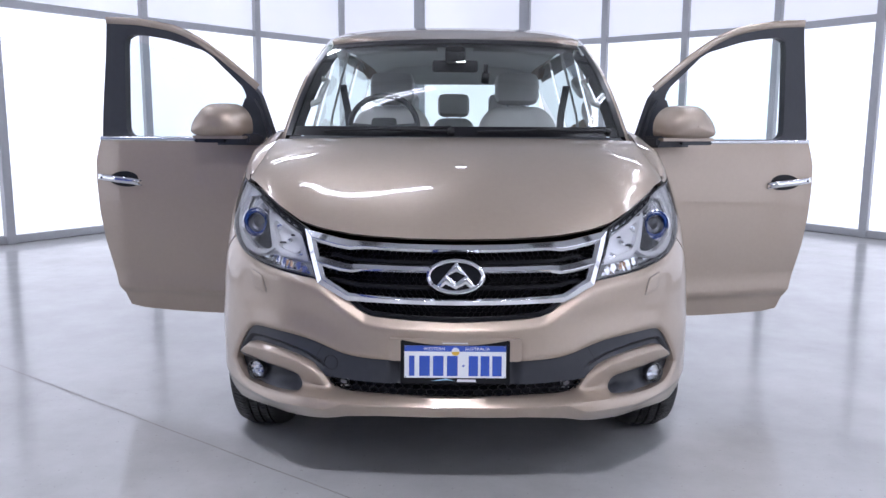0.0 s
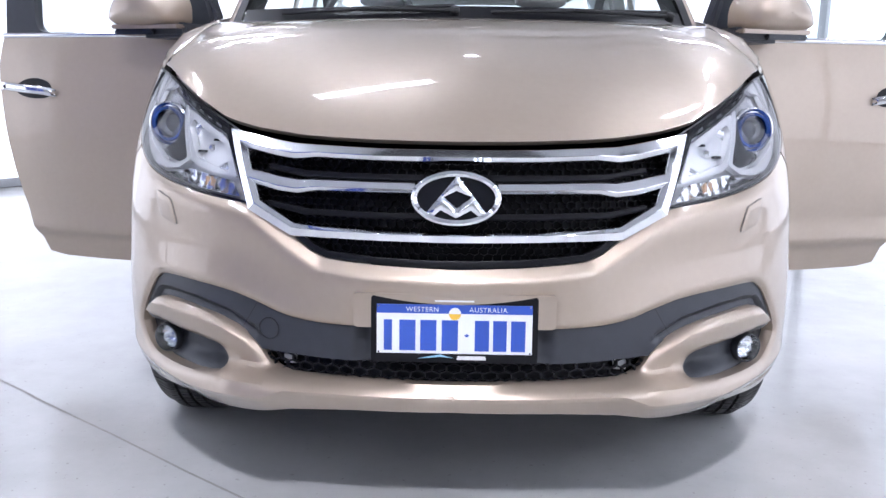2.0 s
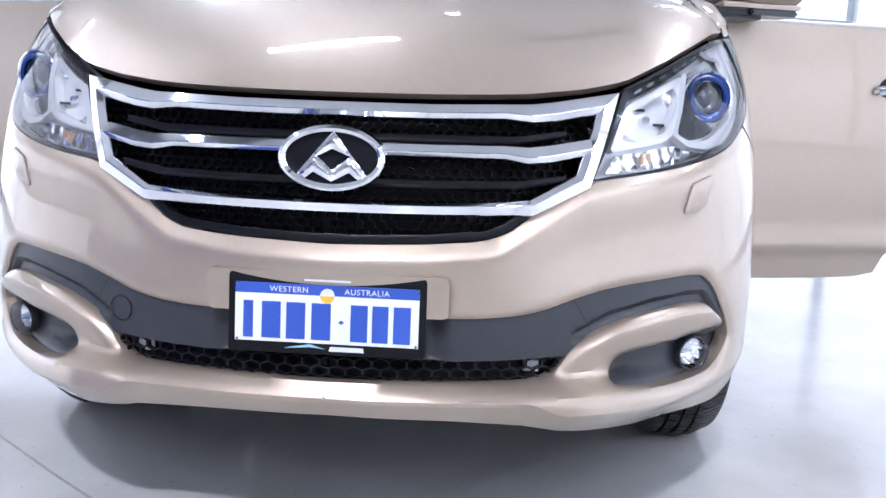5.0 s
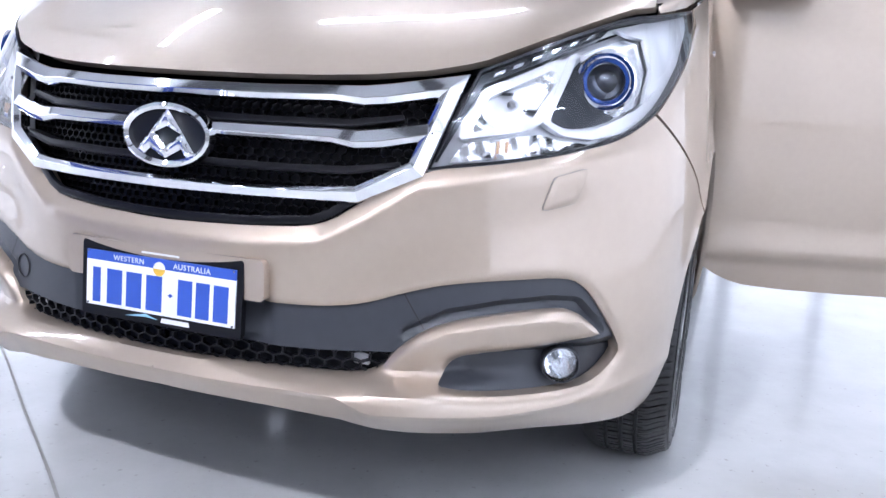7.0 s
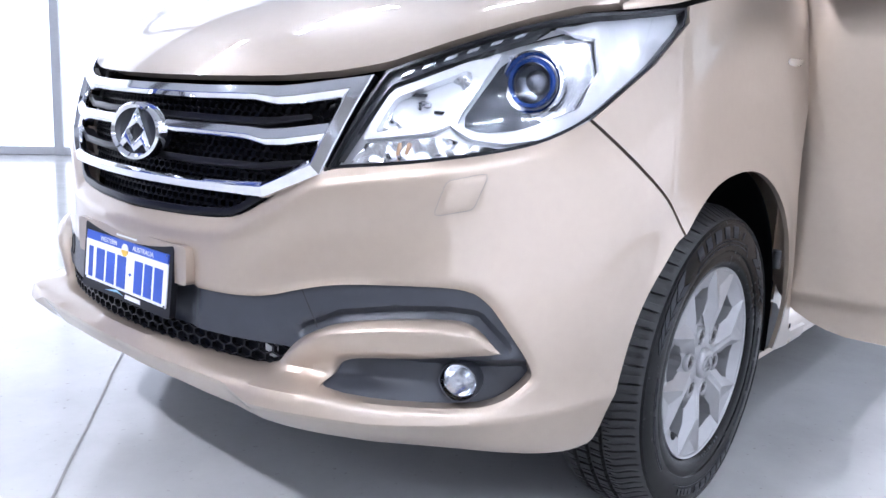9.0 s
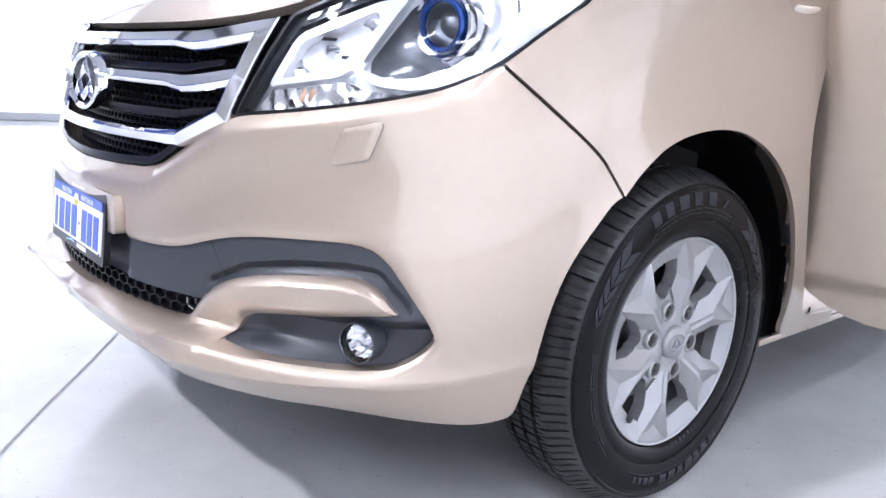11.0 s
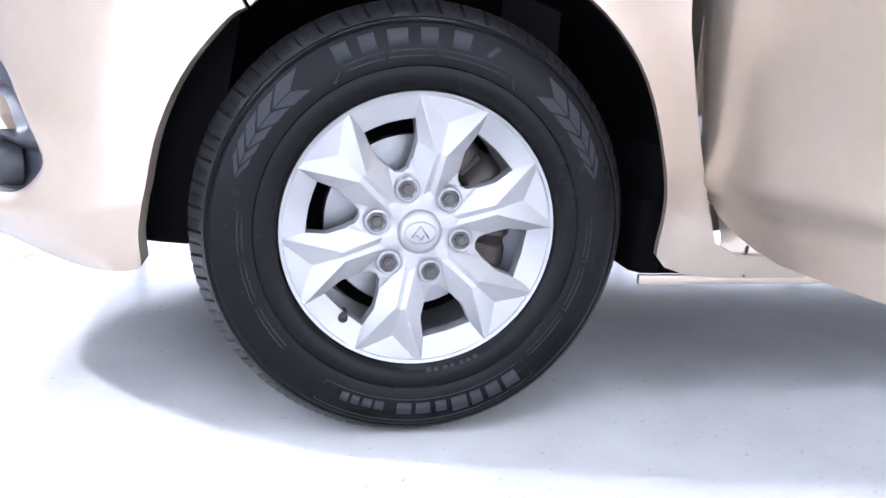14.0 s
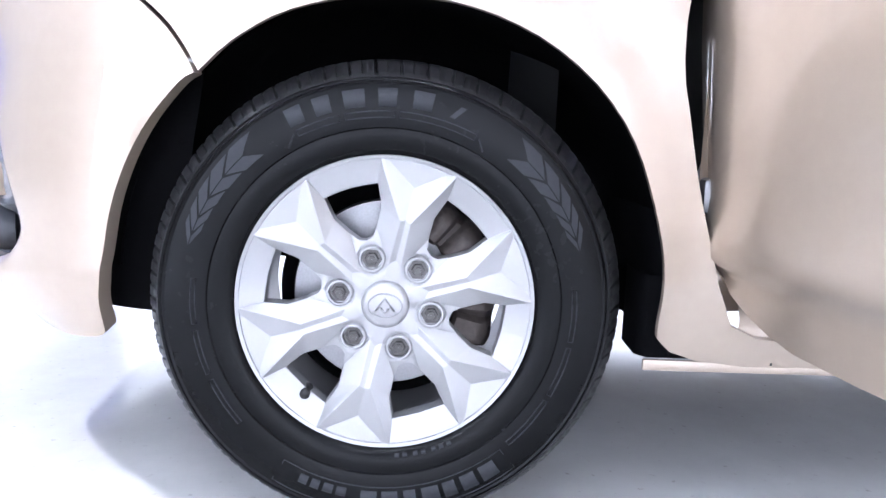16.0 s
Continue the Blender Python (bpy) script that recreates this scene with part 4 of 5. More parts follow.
    for q in range(6):
        c = 78 + 60 * q
        bm = bmesh.new()

        def at(r, a, x=None):
            y, z = polar(r, c + a)
            return bm.verts.new((hub_x(y, z) if x is None else x, y, z))
        for e in (1, -1):
            waist, ridge_foot, foot = at(.118, 20 * e, -.0125), at(.060, 9 * e, -.0050), at(.064, 0, -.0068)
            ridge, tip, tip_low = at(.130, 3.6 * e, .0095), at(.2205, 15 * e, .0060), at(.2225, 13.2 * e, .0015)
            groove, notch, notch_out = at(.134, 0, .0070), at(.181, 0, -.0015), at(.2235, 0, .0015)
            flank, corner = at(.150, 15.8 * e, -.008), at(.184, 16.8 * e, -.007)
            lip_a, lip_b, lip_c = at(.2235, 15 * e, .003), at(.2235, 23 * e, .003), at(.2235, 30 * e, .003)
            ledge_a, ledge_b = at(.183, 23 * e, -.011), at(.183, 30 * e, -.011)
            shapes = [(foot, ridge_foot, ridge, groove), (groove, ridge, notch), (ridge, tip, tip_low, notch), (notch, tip_low, lip_a, notch_out), (tip, lip_a, tip_low), (ridge_foot, waist, ridge), (waist, flank, ridge), (ridge, flank, corner), (ridge, corner, tip), (tip, corner, lip_a), (corner, ledge_a, lip_b, lip_a), (ledge_a, ledge_b, lip_c, lip_b)]
            back = [(waist, flank), (flank, corner), (corner, ledge_a), (ledge_a, ledge_b)]
            inner = [at(.121, 19.5 * e), at(.104, 24 * e), at(.100, 30 * e)]
            back += [(inner[0], inner[1]), (inner[1], inner[2])]
            for f in shapes:
                bm.faces.new(f)
            for a, b in back:
                deep = [bm.verts.new((v.co.x - .028, v.co.y, v.co.z)) for v in (b, a)]
                bm.faces.new((a, b, *deep))
        bmesh.ops.remove_doubles(bm, verts=list(bm.verts), dist=2e-4)
        bmesh.ops.recalc_face_normals(bm, faces=list(bm.faces))
        edges = [ed for ed in bm.edges if len(ed.link_faces) == 2 and ed.calc_face_angle(0.0) > .12]
        bmesh.ops.bevel(bm, geom=edges, offset=.0011, segments=2, affect="EDGES", profile=0.5, clamp_overlap=True)
        part("spoke", bm, ALLOY, w, sharp=0.22)
    bm = bmesh.new()
    lathe(bm, [(.001, .006), (.028, .006), (.034, .004), (.0365, -.002), (.037, -.01)], (0, 0), 40)
    part("centre_cap", bm, ALLOY, w, "silver centre cap with a faint oval badge")
    bm = bmesh.new()
    rim_o = [(.0066, .026 * math.cos(t), .018 * math.sin(t)) for t in np.linspace(0, 2 * math.pi, 33)[:-1]]
    tube(bm, rim_o, .0011, 6, True)
    for pts3 in ([(-.014, -.008), (0, .011), (.014, -.008)], [(-.006, -.004), (0, -.011), (.006, -.004)]):
        tube(bm, [(.0066, y, z) for y, z in pts3], .0018, 6)
    part("badge", bm, STEEL, w)
    for q in range(6):
        a = math.radians(108 + 60 * q)
        bm = bmesh.new()
        lathe(bm, [(.0005, -.0035), (.0055, -.0035), (.0060, -.0065), (.0090, -.0065), (.0105, -.0085), (.0108, -.0105), (.0158, -.0105)], (.0718 * math.cos(a), .0718 * math.sin(a)), 6)
        part("wheel_nut", bm, DARK_STEEL, w, smooth=False)
        bm = bmesh.new()
        lathe(bm, [(.0150, -.022), (.0156, -.0065), (.0168, -.0040), (.0192, -.0045), (.0212, -.0095), (.0215, -.018)], (.0718 * math.cos(a), .0718 * math.sin(a)), 28)
        part("nut_seat", bm, ALLOY, w)
    bm = bmesh.new()
    tube(bm, [(-.03, -.119, -.144), (-.002, -.121, -.147)], .0080, 10)
    part("valve", bm, SEAL, w, "black rubber valve stem")
    bm = bmesh.new()
    lathe(bm, [(.06, -.085), (.15, -.085), (.152, -.09), (.152, -.11), (.06, -.11)], (0, 0), 64)
    lathe(bm, [(.001, -.05), (.058, -.05), (.06, -.06), (.06, -.1)], (0, 0), 32)
    bmesh.ops.recalc_face_normals(bm, faces=list(bm.faces))
    part("brake_disc", bm, STEEL, w, "bare steel brake disc")
    bm = bmesh.new()
    lathe(bm, [(.02, -.125), (.172, -.125), (.178, -.118), (.178, -.122), (.174, -.130), (.02, -.130)], (0, 0), 48)
    part("dust_shield", bm, LINER, w, "black brake dust shield")
    bm = bmesh.new()
    rows = []
    for k, a in enumerate(np.linspace(66, -30, 33)):
        thick = (.5 if k in (0, 32) else 1.0) * (1.0 + .12 * math.sin(a * .22))
        face = -.050 - .016 * (k in (6, 7, 15, 16, 17, 25, 26)) - .006 * math.sin(a * .31)
        loop = [(.110, face - .008), (.116, face), (.150, face), (.150 + .012 * thick, face - .006), (.150 + .026 * thick, face - .03), (.150 + .026 * thick, -.120), (.110, -.120), (.110, face - .008)]
        rows.append([(x, r * math.cos(math.radians(a)), r * math.sin(math.radians(a))) for r, x in loop])
    vs = sheet(bm, rows)
    for end in (vs[0], vs[-1]):
        bm.faces.new(end[:-1])
    bmesh.ops.remove_doubles(bm, verts=list(bm.verts), dist=1e-4)
    bmesh.ops.recalc_face_normals(bm, faces=list(bm.faces))
    part("brake_caliper", bm, IRON, w, "brown rusty brake caliper")
    return w


wheel = build_wheel()
wheel.parent = van
BIG = Matrix.Diagonal((1.03, 1.03, 1.03, 1))
wheel.matrix_basis = Matrix.Translation((FACE, .942, .364)) @ BIG
for m in (Matrix.Translation((-FACE, .942, .364)) @ Matrix.Rotation(math.pi, 4, "Z"), Matrix.Translation((FACE, 4.14, .364)), Matrix.Translation((-FACE, 4.14, .364)) @ Matrix.Rotation(math.pi, 4, "Z")):
    copy_thing(wheel, m @ BIG)


def round_box(x0, z0, x1, z1, r=.008):
    """The outline of a box with small round corners."""
    out = []
    for cx, cz, a in ((x1 - r, z1 - r, 0), (x0 + r, z1 - r, 90), (x0 + r, z0 + r, 180), (x1 - r, z0 + r, 270)):
        out += [(cx + r * math.cos(radians(a + d)), cz + r * math.sin(radians(a + d))) for d in (0, 30, 60, 90)]
    return out


def flat_poly(bm, outline, place, depth, holes=(), step=0.02):
    """A plate with that outline: place(u, v, d) gives a point, d its depth."""
    pts, faces = flat_cells(outline, holes, step)
    top = [bm.verts.new(place(u, v, 0.0)) for u, v in pts]
    low = [bm.verts.new(place(u, v, depth)) for u, v in pts]
    edges = {(a, b) for f in faces for a, b in zip(f, f[1:] + f[:1])}
    for f in faces:
        bm.faces.new([top[i] for i in f])
        bm.faces.new([low[i] for i in f[::-1]])
    for a, b in edges:
        if (b, a) not in edges:
            bm.faces.new((top[b], top[a], low[a], low[b]))
    for v in [v for v in bm.verts if not v.link_faces]:
        bm.verts.remove(v)
    bmesh.ops.recalc_face_normals(bm, faces=list(bm.faces))


# ---- headlamps ----
LAMP = rounded(LAMP, 2, [(.512, .814), (.588, 1.001), (1.125, 1.160)])
for side in (1, -1):
    lamp = new("headlamp")
    lamp.parent = van
    tagged(lamp, "clear headlamp with a blue-ringed projector and white bezels")
    one = (side,)
    bm = bmesh.new()
    skin_patch(bm, grow(LAMP, 0.003), [], -.045, .03, rim=0, sides=one, plain=True)
    part("lamp_housing", bm, LAMP_WHITE, lamp, "silvery lamp housing")
    bm = bmesh.new()
    skin_patch(bm, LAMP, [grow(LAMP, -.0065)], -.003, .03, rim=.018, sides=one, plain=True)
    part("lamp_edge", bm, GLOSS_BLACK, lamp, "black lamp edge")
    bm = bmesh.new()
    skin_patch(bm, [(.592, 1.0), (.75, 1.066), (.86, 1.106), (.835, 1.084), (.76, 1.051), (.698, 1.024), (.601, .980), (.527, .829), (.522, .83)], [], -.016, .02, rim=.02, sides=one, plain=True)
    part("upper_strip", bm, LAMP_DARK, lamp, "dark upper strip with lamp chips")
    for c in ((.626, 1.001), (.660, 1.017), (.696, 1.034), (.733, 1.050), (.771, 1.066), (.810, 1.082)):
        bm = bmesh.new()
        skin_patch(bm, [(c[0] - .011, c[1] - .009), (c[0] + .008, c[1] - .001), (c[0] + .011, c[1] + .007), (c[0] - .008, c[1] - .001)], [], -.010, .02, rim=.006, sides=one, plain=True)
        part("lamp_chip", bm, DULL_CHROME, lamp, smooth=False)
    # inner beam: frame, bowl and bulb
    frame_out = [(.560, .874), (.600, .971), (.736, 1.036), (.778, 1.042), (.729, .916), (.697, .898)]
    frame_in = [(.585, .889), (.612, .958), (.738, 1.018), (.750, .996), (.700, .918)]
    bm = bmesh.new()
    skin_patch(bm, soften(frame_out, .008), [soften(frame_in, .006)], -.022, .02, rim=.022, sides=one, plain=True)
    part("beam_frame", bm, LAMP_WHITE, lamp, "white inner beam frame")
    bm = bmesh.new()
    skin_patch(bm, grow(frame_in, .004), [], -.035, .012, rim=0, sides=one, plain=True, shape=lambda u, v: -.05 * max(0.0, 1 - ((u - .672) / .085) ** 2 - ((v - .955) / .06) ** 2) + .0028 * math.sin(v * 170 + 60 * u))
    part("beam_bowl", bm, REFLECTOR, lamp, "mirror-finished stepped beam reflector")
    bm = bmesh.new()
    c = raw_skin(.672, .955) + skin_normal(.672, .955) * -.055
    lathe(bm, [(.001, -.03), (.008, -.029), (.010, -.02), (.010, .01), (.014, .012), (.014, .02)], (0, 0), 16)
    bmesh.ops.transform(bm, matrix=Matrix.Translation((c.x * side, c.y, c.z)) @ Matrix.Rotation(math.radians(90), 4, "Z"), verts=list(bm.verts))
    part("bulb", bm, REFLECTOR, lamp)
    for k in range(2):
        bm = bmesh.new()
        c = raw_skin(.70 - .05 * k, .94 + .03 * k) + skin_normal(.70, .95) * -.04
        box(bm, (c.x * side - .012, c.y - .006, c.z - .003), (c.x * side + .012, c.y + .03, c.z + .003), .001)
        part("bulb_holder", bm, LAMP_DARK, lamp, smooth=False)
    # projector module
    hollow = [(.797, 1.048), (.774, .985), (.742, .917), (.786, .905), (.842, .909), (.90, .926), (.905, .945), (.86, .945), (.825, .965), (.815, 1.0), (.825, 1.04)]
    sweep = [(.768, 1.047), (.744, .970), (.720, .913), (.770, .888), (.838, .882), (.924, .898), (1.02, .941), (1.055, .995), (1.03, 1.01), (.98, .965), (.935, .938), (.842, .903), (.782, .898), (.736, .915), (.762, .975), (.790, 1.052)]
    bm = bmesh.new()
    skin_patch(bm, rounded(soften(sweep, .006), 1), [], -.020, .015, rim=.02, sides=one, plain=True)
    part("projector_bezel", bm, LAMP_WHITE, lamp, "white curved projector bezel")
    bm = bmesh.new()
    skin_patch(bm, rounded(hollow, 1), [], -.038, .02, rim=.01, sides=one, plain=True)
    part("projector_panel", bm, LAMP_DARK, lamp, "dark panel behind the projector")
    bm = bmesh.new()
    skin_patch(bm, [(.80, 1.055), (.83, 1.068), (.95, 1.110), (.985, 1.03), (.96, .955), (.90, .930), (.86, .945), (.815, .99)], [], -.036, .015, rim=.0, sides=one, plain=True, shape=lambda u, v: -.03 * max(0.0, 1 - ((u - .875) / .07) ** 2 - ((v - 1.0) / .06) ** 2))
    part("projector_reflector", bm, REFLECTOR, lamp, "mirror-finished bowl round the projector")
    bm = bmesh.new()
    skin_patch(bm, [(.87, 1.106), (.95, 1.126), (1.116, 1.152), (1.136, 1.127), (1.088, 1.038), (1.045, .995), (.985, .940), (.965, .955), (.985, 1.03), (.955, 1.09)], [], -.024, .012, rim=.01, sides=one, plain=True, shape=lambda u, v: .004 * abs(math.sin((u + .6 * v) * 34)))
    part("side_reflector", bm, LAMP_WHITE, lamp, "white ribbed side reflector", sharp=.3)
    at = Vector((.780 * side, .392, .990))
    aim = Matrix.Translation(at) @ Matrix.Rotation(math.radians(-90 + 14 * side), 4, "Z")
    bm = bmesh.new()
    lathe(bm, [(.046, -.012), (.047, .004), (.044, .009), (.038, .007), (.0365, -.004), (.036, -.02)], (0, 0), 48)
    bmesh.ops.transform(bm, matrix=aim, verts=list(bm.verts))
    part("projector_ring", bm, BLUE_RING, lamp, "glossy blue projector ring")
    bm = bmesh.new()
    lathe(bm, [(.058, -.02), (.060, .002), (.056, .004), (.050, -.002), (.047, -.02)], (0, 0), 48)
    bmesh.ops.transform(bm, matrix=aim, verts=list(bm.verts))
    part("projector_collar", bm, CHROME, lamp, "chrome projector collar")
    bm = bmesh.new()
    lathe(bm, [(.0005, .020), (.010, .0185), (.020, .014), (.028, .008), (.0365, -.003)], (0, 0), 40)
    bmesh.ops.transform(bm, matrix=aim, verts=list(bm.verts))
    part("projector_lens", bm, DARK_GLASS, lamp, "clear projector lens")
    bm = bmesh.new()
    lathe(bm, [(.0005, -.012), (.014, -.014), (.024, -.022), (.034, -.015), (.036, .0)], (0, 0), 32)
    bmesh.ops.transform(bm, matrix=aim, verts=list(bm.verts))
    part("projector_bowl", bm, STEEL, lamp)
    # turn signal along the foot
    bm = bmesh.new()
    skin_patch(bm, [(.549, .830), (.573, .868), (.715, .890), (.772, .878), (.85, .872), (.95, .905), (.99, .938), (.96, .912), (.91, .894), (.82, .870), (.69, .846), (.6, .834)], [], -.026, .012, rim=.01, sides=one, plain=True, shape=lambda u, v: .008 * abs(math.sin(u * 95 + 40 * v)) * abs(math.sin(v * 160 - 20 * u)))
    part("turn_signal", bm, REFLECTOR, lamp, "ribbed silver turn signal")
    bm = bmesh.new()
    for k in (2, 3):
        u = .600 + .017 * k
        skin_patch(bm, [(u, .846 + .002 * k), (u + .006, .847 + .002 * k), (u + .007, .872 + .0012 * k), (u + .001, .871 + .0012 * k)], [], -.020, .02, rim=.006, sides=one, plain=True)
    part("amber_strip", bm, AMBER, lamp, "faint amber turn signal facets", smooth=False)
    bm = bmesh.new()
    skin_patch(bm, grow(LAMP, -.002), [], .001, .022, rim=0, sides=one, plain=True)
    cover = part("lamp_cover", bm, LAMP_GLASS, lamp, "clear polycarbonate lamp cover")
    cover.visible_shadow = False

    # fog lamp in its pocket
    fog = new("fog_lamp")
    fog.parent = van
    tagged(fog, "round clear fog lamp in a black pocket")
    c = skin(.812, .436, -.016)
    aim = Matrix.Translation((c.x * side, c.y, c.z)) @ Matrix.Rotation(math.radians(-90 + 22 * side), 4, "Z")
    bm = bmesh.new()
    lathe(bm, [(.0005, -.020), (.010, -.019), (.018, -.015), (.026, -.006), (.031, .002), (.035, .006)], (0, 0), 36)
    bmesh.ops.transform(bm, matrix=aim, verts=list(bm.verts))
    part("fog_bowl", bm, CHROME, fog)
    bm = bmesh.new()
    lathe(bm, [(.0005, .004), (.006, .003), (.008, -.006), (.008, -.02)], (0, 0), 16)
    bmesh.ops.transform(bm, matrix=aim, verts=list(bm.verts))
    part("fog_bulb", bm, DULL_CHROME, fog, "small bulb shield")
    bm = bmesh.new()
    lathe(bm, [(.0005, .016), (.02, .014), (.032, .009), (.036, .004)], (0, 0), 32)
    bmesh.ops.transform(bm, matrix=aim, verts=list(bm.verts))
    part("fog_glass", bm, LAMP_GLASS, fog).visible_shadow = False
    bm = bmesh.new()
    lathe(bm, [(.035, .003), (.036, .008), (.038, .007), (.0395, -.01), (.0395, -.03)], (0, 0), 32)
    bmesh.ops.transform(bm, matrix=aim, verts=list(bm.verts))
    part("fog_rim", bm, TRIM, fog)
    # washer cover
    pad = [(.738, .796), (.741, .803), (.747, .808), (.800, .822), (.808, .822), (.810, .815), (.795, .768), (.791, .761), (.784, .758), (.734, .746), (.727, .747), (.726, .753)]
    bm = bmesh.new()
    skin_patch(bm, grow(pad, .0012), [], .0022, .006, rim=.008, sides=one)
    part("washer_gap", bm, JOINT, van)
    rim_pts = np.array(refine(pad, .003))
    bm = bmesh.new()
    skin_patch(bm, pad, [], .0040, .006, rim=.006, sides=one, shape=lambda u, v: .002 * min(1.0, float(np.min(np.hypot(rim_pts[:, 0] - u, rim_pts[:, 1] - v))) / .008))
    part("washer_cover", bm, PAINT, van, "body-coloured headlamp washer cover")
    # trim seam and tow cover
    bm = bmesh.new()
    a, b = (.488, .580), (.53, .512)
    sheet(bm, [[((p := skin(a[0] + (b[0] - a[0]) * k + o, a[1] + (b[1] - a[1]) * k, -.0125)).x * side, p.y, p.z) for o in (-.0012, .0012)] for k in np.linspace(0, 1, 8)])
    part("trim_seam", bm, SEAL, van)

bm = bmesh.new()
skin_bar(bm, [(1.700, 1.088), (1.715, 1.085), (1.76, 1.084), (1.80, 1.087), (1.812, 1.089)], [.004, .009, .010, .010, .004], .005, (1,))
part("side_badge", bm, CHROME, van, "small chrome side badge")
bm = bmesh.new()
ring = [skin(.458 + .026 * math.cos(t), .517 + .026 * math.sin(t), -.0125) for t in np.linspace(0, 2 * math.pi, 29)[:-1]]
tube(bm, [(-p.x, p.y, p.z) for p in ring], .0014, 6, True)
part("tow_cover", bm, SEAL, van, "round tow eye cover line")
for side in (1, -1):
    bm = bmesh.new()
    p = skin(.415, .44, -.035)
    box(bm, (p.x * side - .016, p.y, p.z - .012), (p.x * side + .016, p.y + .01, p.z + .012), .002)
    part("white_clip", bm, WHITE_PRINT, grille, "small white clip behind the intake")

# ---- emblem: plain oval ring with a peaked chevron ----
emblem = new("emblem")
emblem.parent = van
tagged(emblem, "chrome oval emblem with a peaked chevron shape")


def on_emblem(u, v, d):
    return Vector((u, .030 + d + .05 * u * u + .10 * v, .848 + v))


bm = bmesh.new()
rows = []
for t in np.linspace(0, 2 * math.pi, 65):
    row = []
    for k, d in ((-.0085, .012), (-.007, -.004), (0, -.010), (.006, -.006), (.008, .012)):
        row.append(on_emblem((.096 + k) * math.cos(t), (.056 + k) * math.sin(t), d))
    rows.append(row)
sheet(bm, rows)
bmesh.ops.remove_doubles(bm, verts=list(bm.verts), dist=1e-5)
part("oval_ring", bm, CHROME, emblem)
bm = bmesh.new()
flat_poly(bm, [(.094 * math.cos(t), .054 * math.sin(t)) for t in np.linspace(0, 2 * math.pi, 41)[:-1]], lambda u, v, d: on_emblem(u, v, .008 + d), .02)
part("emblem_back", bm, INSERT, emblem)
bm = bmesh.new()
peak = [(.002, .051), (.041, .002), (.070, -.036), (.053, -.042), (.034, -.027), (0, -.045), (-.035, -.027), (-.051, -.040), (-.068, -.033), (-.039, .002)]
diamond = [(-.028, .003), (.001, .017), (.036, .003), (.001, -.023)]
PEAK_EDGE = np.array(refine(peak, .002) + refine(diamond, .002))


def peak_height(u, v):
    """Each limb rises to a ridge."""
    return .75 * min(float(np.min(np.hypot(PEAK_EDGE[:, 0] - u, PEAK_EDGE[:, 1] - v))), .0085)


flat_poly(bm, peak, lambda u, v, d: on_emblem(u, v, -.003 + d - (peak_height(u, v) if d == 0 else 0)), .012, [diamond], .0045)
part("chevron", bm, CHROME, emblem, sharp=.5)

# ---- number plate ----
bm = bmesh.new()
frame_pts = round_box(-.234, .549, .234, .630, .010)
flat_poly(bm, frame_pts, lambda u, v, d: Vector((u, .001 + .05 * u * u + d, v)), .045)
part("plate_mount", bm, PAINT, bumper, "body-coloured plate mount")
plate = new("number_plate")
plate.parent = van
tagged(plate, "white and blue registration plate in a black frame")


def on_plate(u, v, d):
    return Vector((u, .0 - .09 * (.606 - v) + d, v))


bm = bmesh.new()
flat_poly(bm, round_box(-.192, .471, .192, .626), lambda u, v, d: on_plate(u, v, d + .001), .014)
part("plate_frame", bm, GLOSS_BLACK, plate, "black plastic plate frame")
bm = bmesh.new()
flat_poly(bm, [(-.1785, .493), (-.1785, .586), (.1785, .586), (.1785, .493)], lambda u, v, d: on_plate(u, v, -.002 + d), .004)
part("plate_field", bm, PLATE_WHITE, plate, "white plate field")
bm = bmesh.new()
flat_poly(bm, [(-.1785, .586), (-.1785, .606), (.1785, .606), (.1785, .586)], lambda u, v, d: on_plate(u, v, -.002 + d), .004)
part("plate_band", bm, PLATE_BLUE, plate, "blue band across the top of the plate")
for x0, x1 in ((-.162, -.143), (-.126, -.089), (-.078, -.041), (-.029, .0085), (.047, .080), (.089, .120), (.130, .163)):
    bm = bmesh.new()
    flat_poly(bm, [(x0, .500), (x0, .571), (x1, .571), (x1, .500)], lambda u, v, d: on_plate(u, v, -.0032 + d), .002, step=.05)
    part("plate_bar", bm, PLATE_BLUE, plate, smooth=False)
bm = bmesh.new()
flat_poly(bm, [(.023, .536), (.029, .540), (.035, .536), (.029, .532)], lambda u, v, d: on_plate(u, v, -.0032 + d), .002, step=.05)
part("plate_dot", bm, PLATE_BLUE, plate, smooth=False)
for name, mat, a0, a1 in (("badge_top", WHITE_PRINT, 0, math.pi), ("badge_foot", YELLOW, math.pi, 2 * math.pi)):
    bm = bmesh.new()
    flat_poly(bm, [(.001 + .014 * math.cos(t), .586 + .014 * math.sin(t)) for t in np.linspace(a0, a1, 15)], lambda u, v, d: on_plate(u, v, -.0036 + d), .002, step=.05)
    part(name, bm, mat, plate, smooth=False)
for words, x0, x1 in (("WESTERN", -.113, -.034), ("AUSTRALIA", .036, .119)):
    text = bpy.data.curves.new("lettering", "FONT")
    text.body, text.size, text.extrude, text.align_x, text.space_character = words, .0155, .0004, "CENTER", 1.12
    ob = new("lettering", text)
    ob.parent = plate
    ob.matrix_basis = Matrix.Translation(on_plate((x0 + x1) / 2, .5905, -.0026)) @ Matrix.Rotation(math.radians(85), 4, "X")
    text.materials.append(WHITE_PRINT)
bm = bmesh.new()
flat_poly(bm, [(-.045, .6125), (-.045, .6165), (.045, .6165), (.045, .6125)], lambda u, v, d: on_plate(u, v, .0 + d), .002, step=.05)
part("frame_print", bm, WHITE_PRINT, plate, smooth=False)
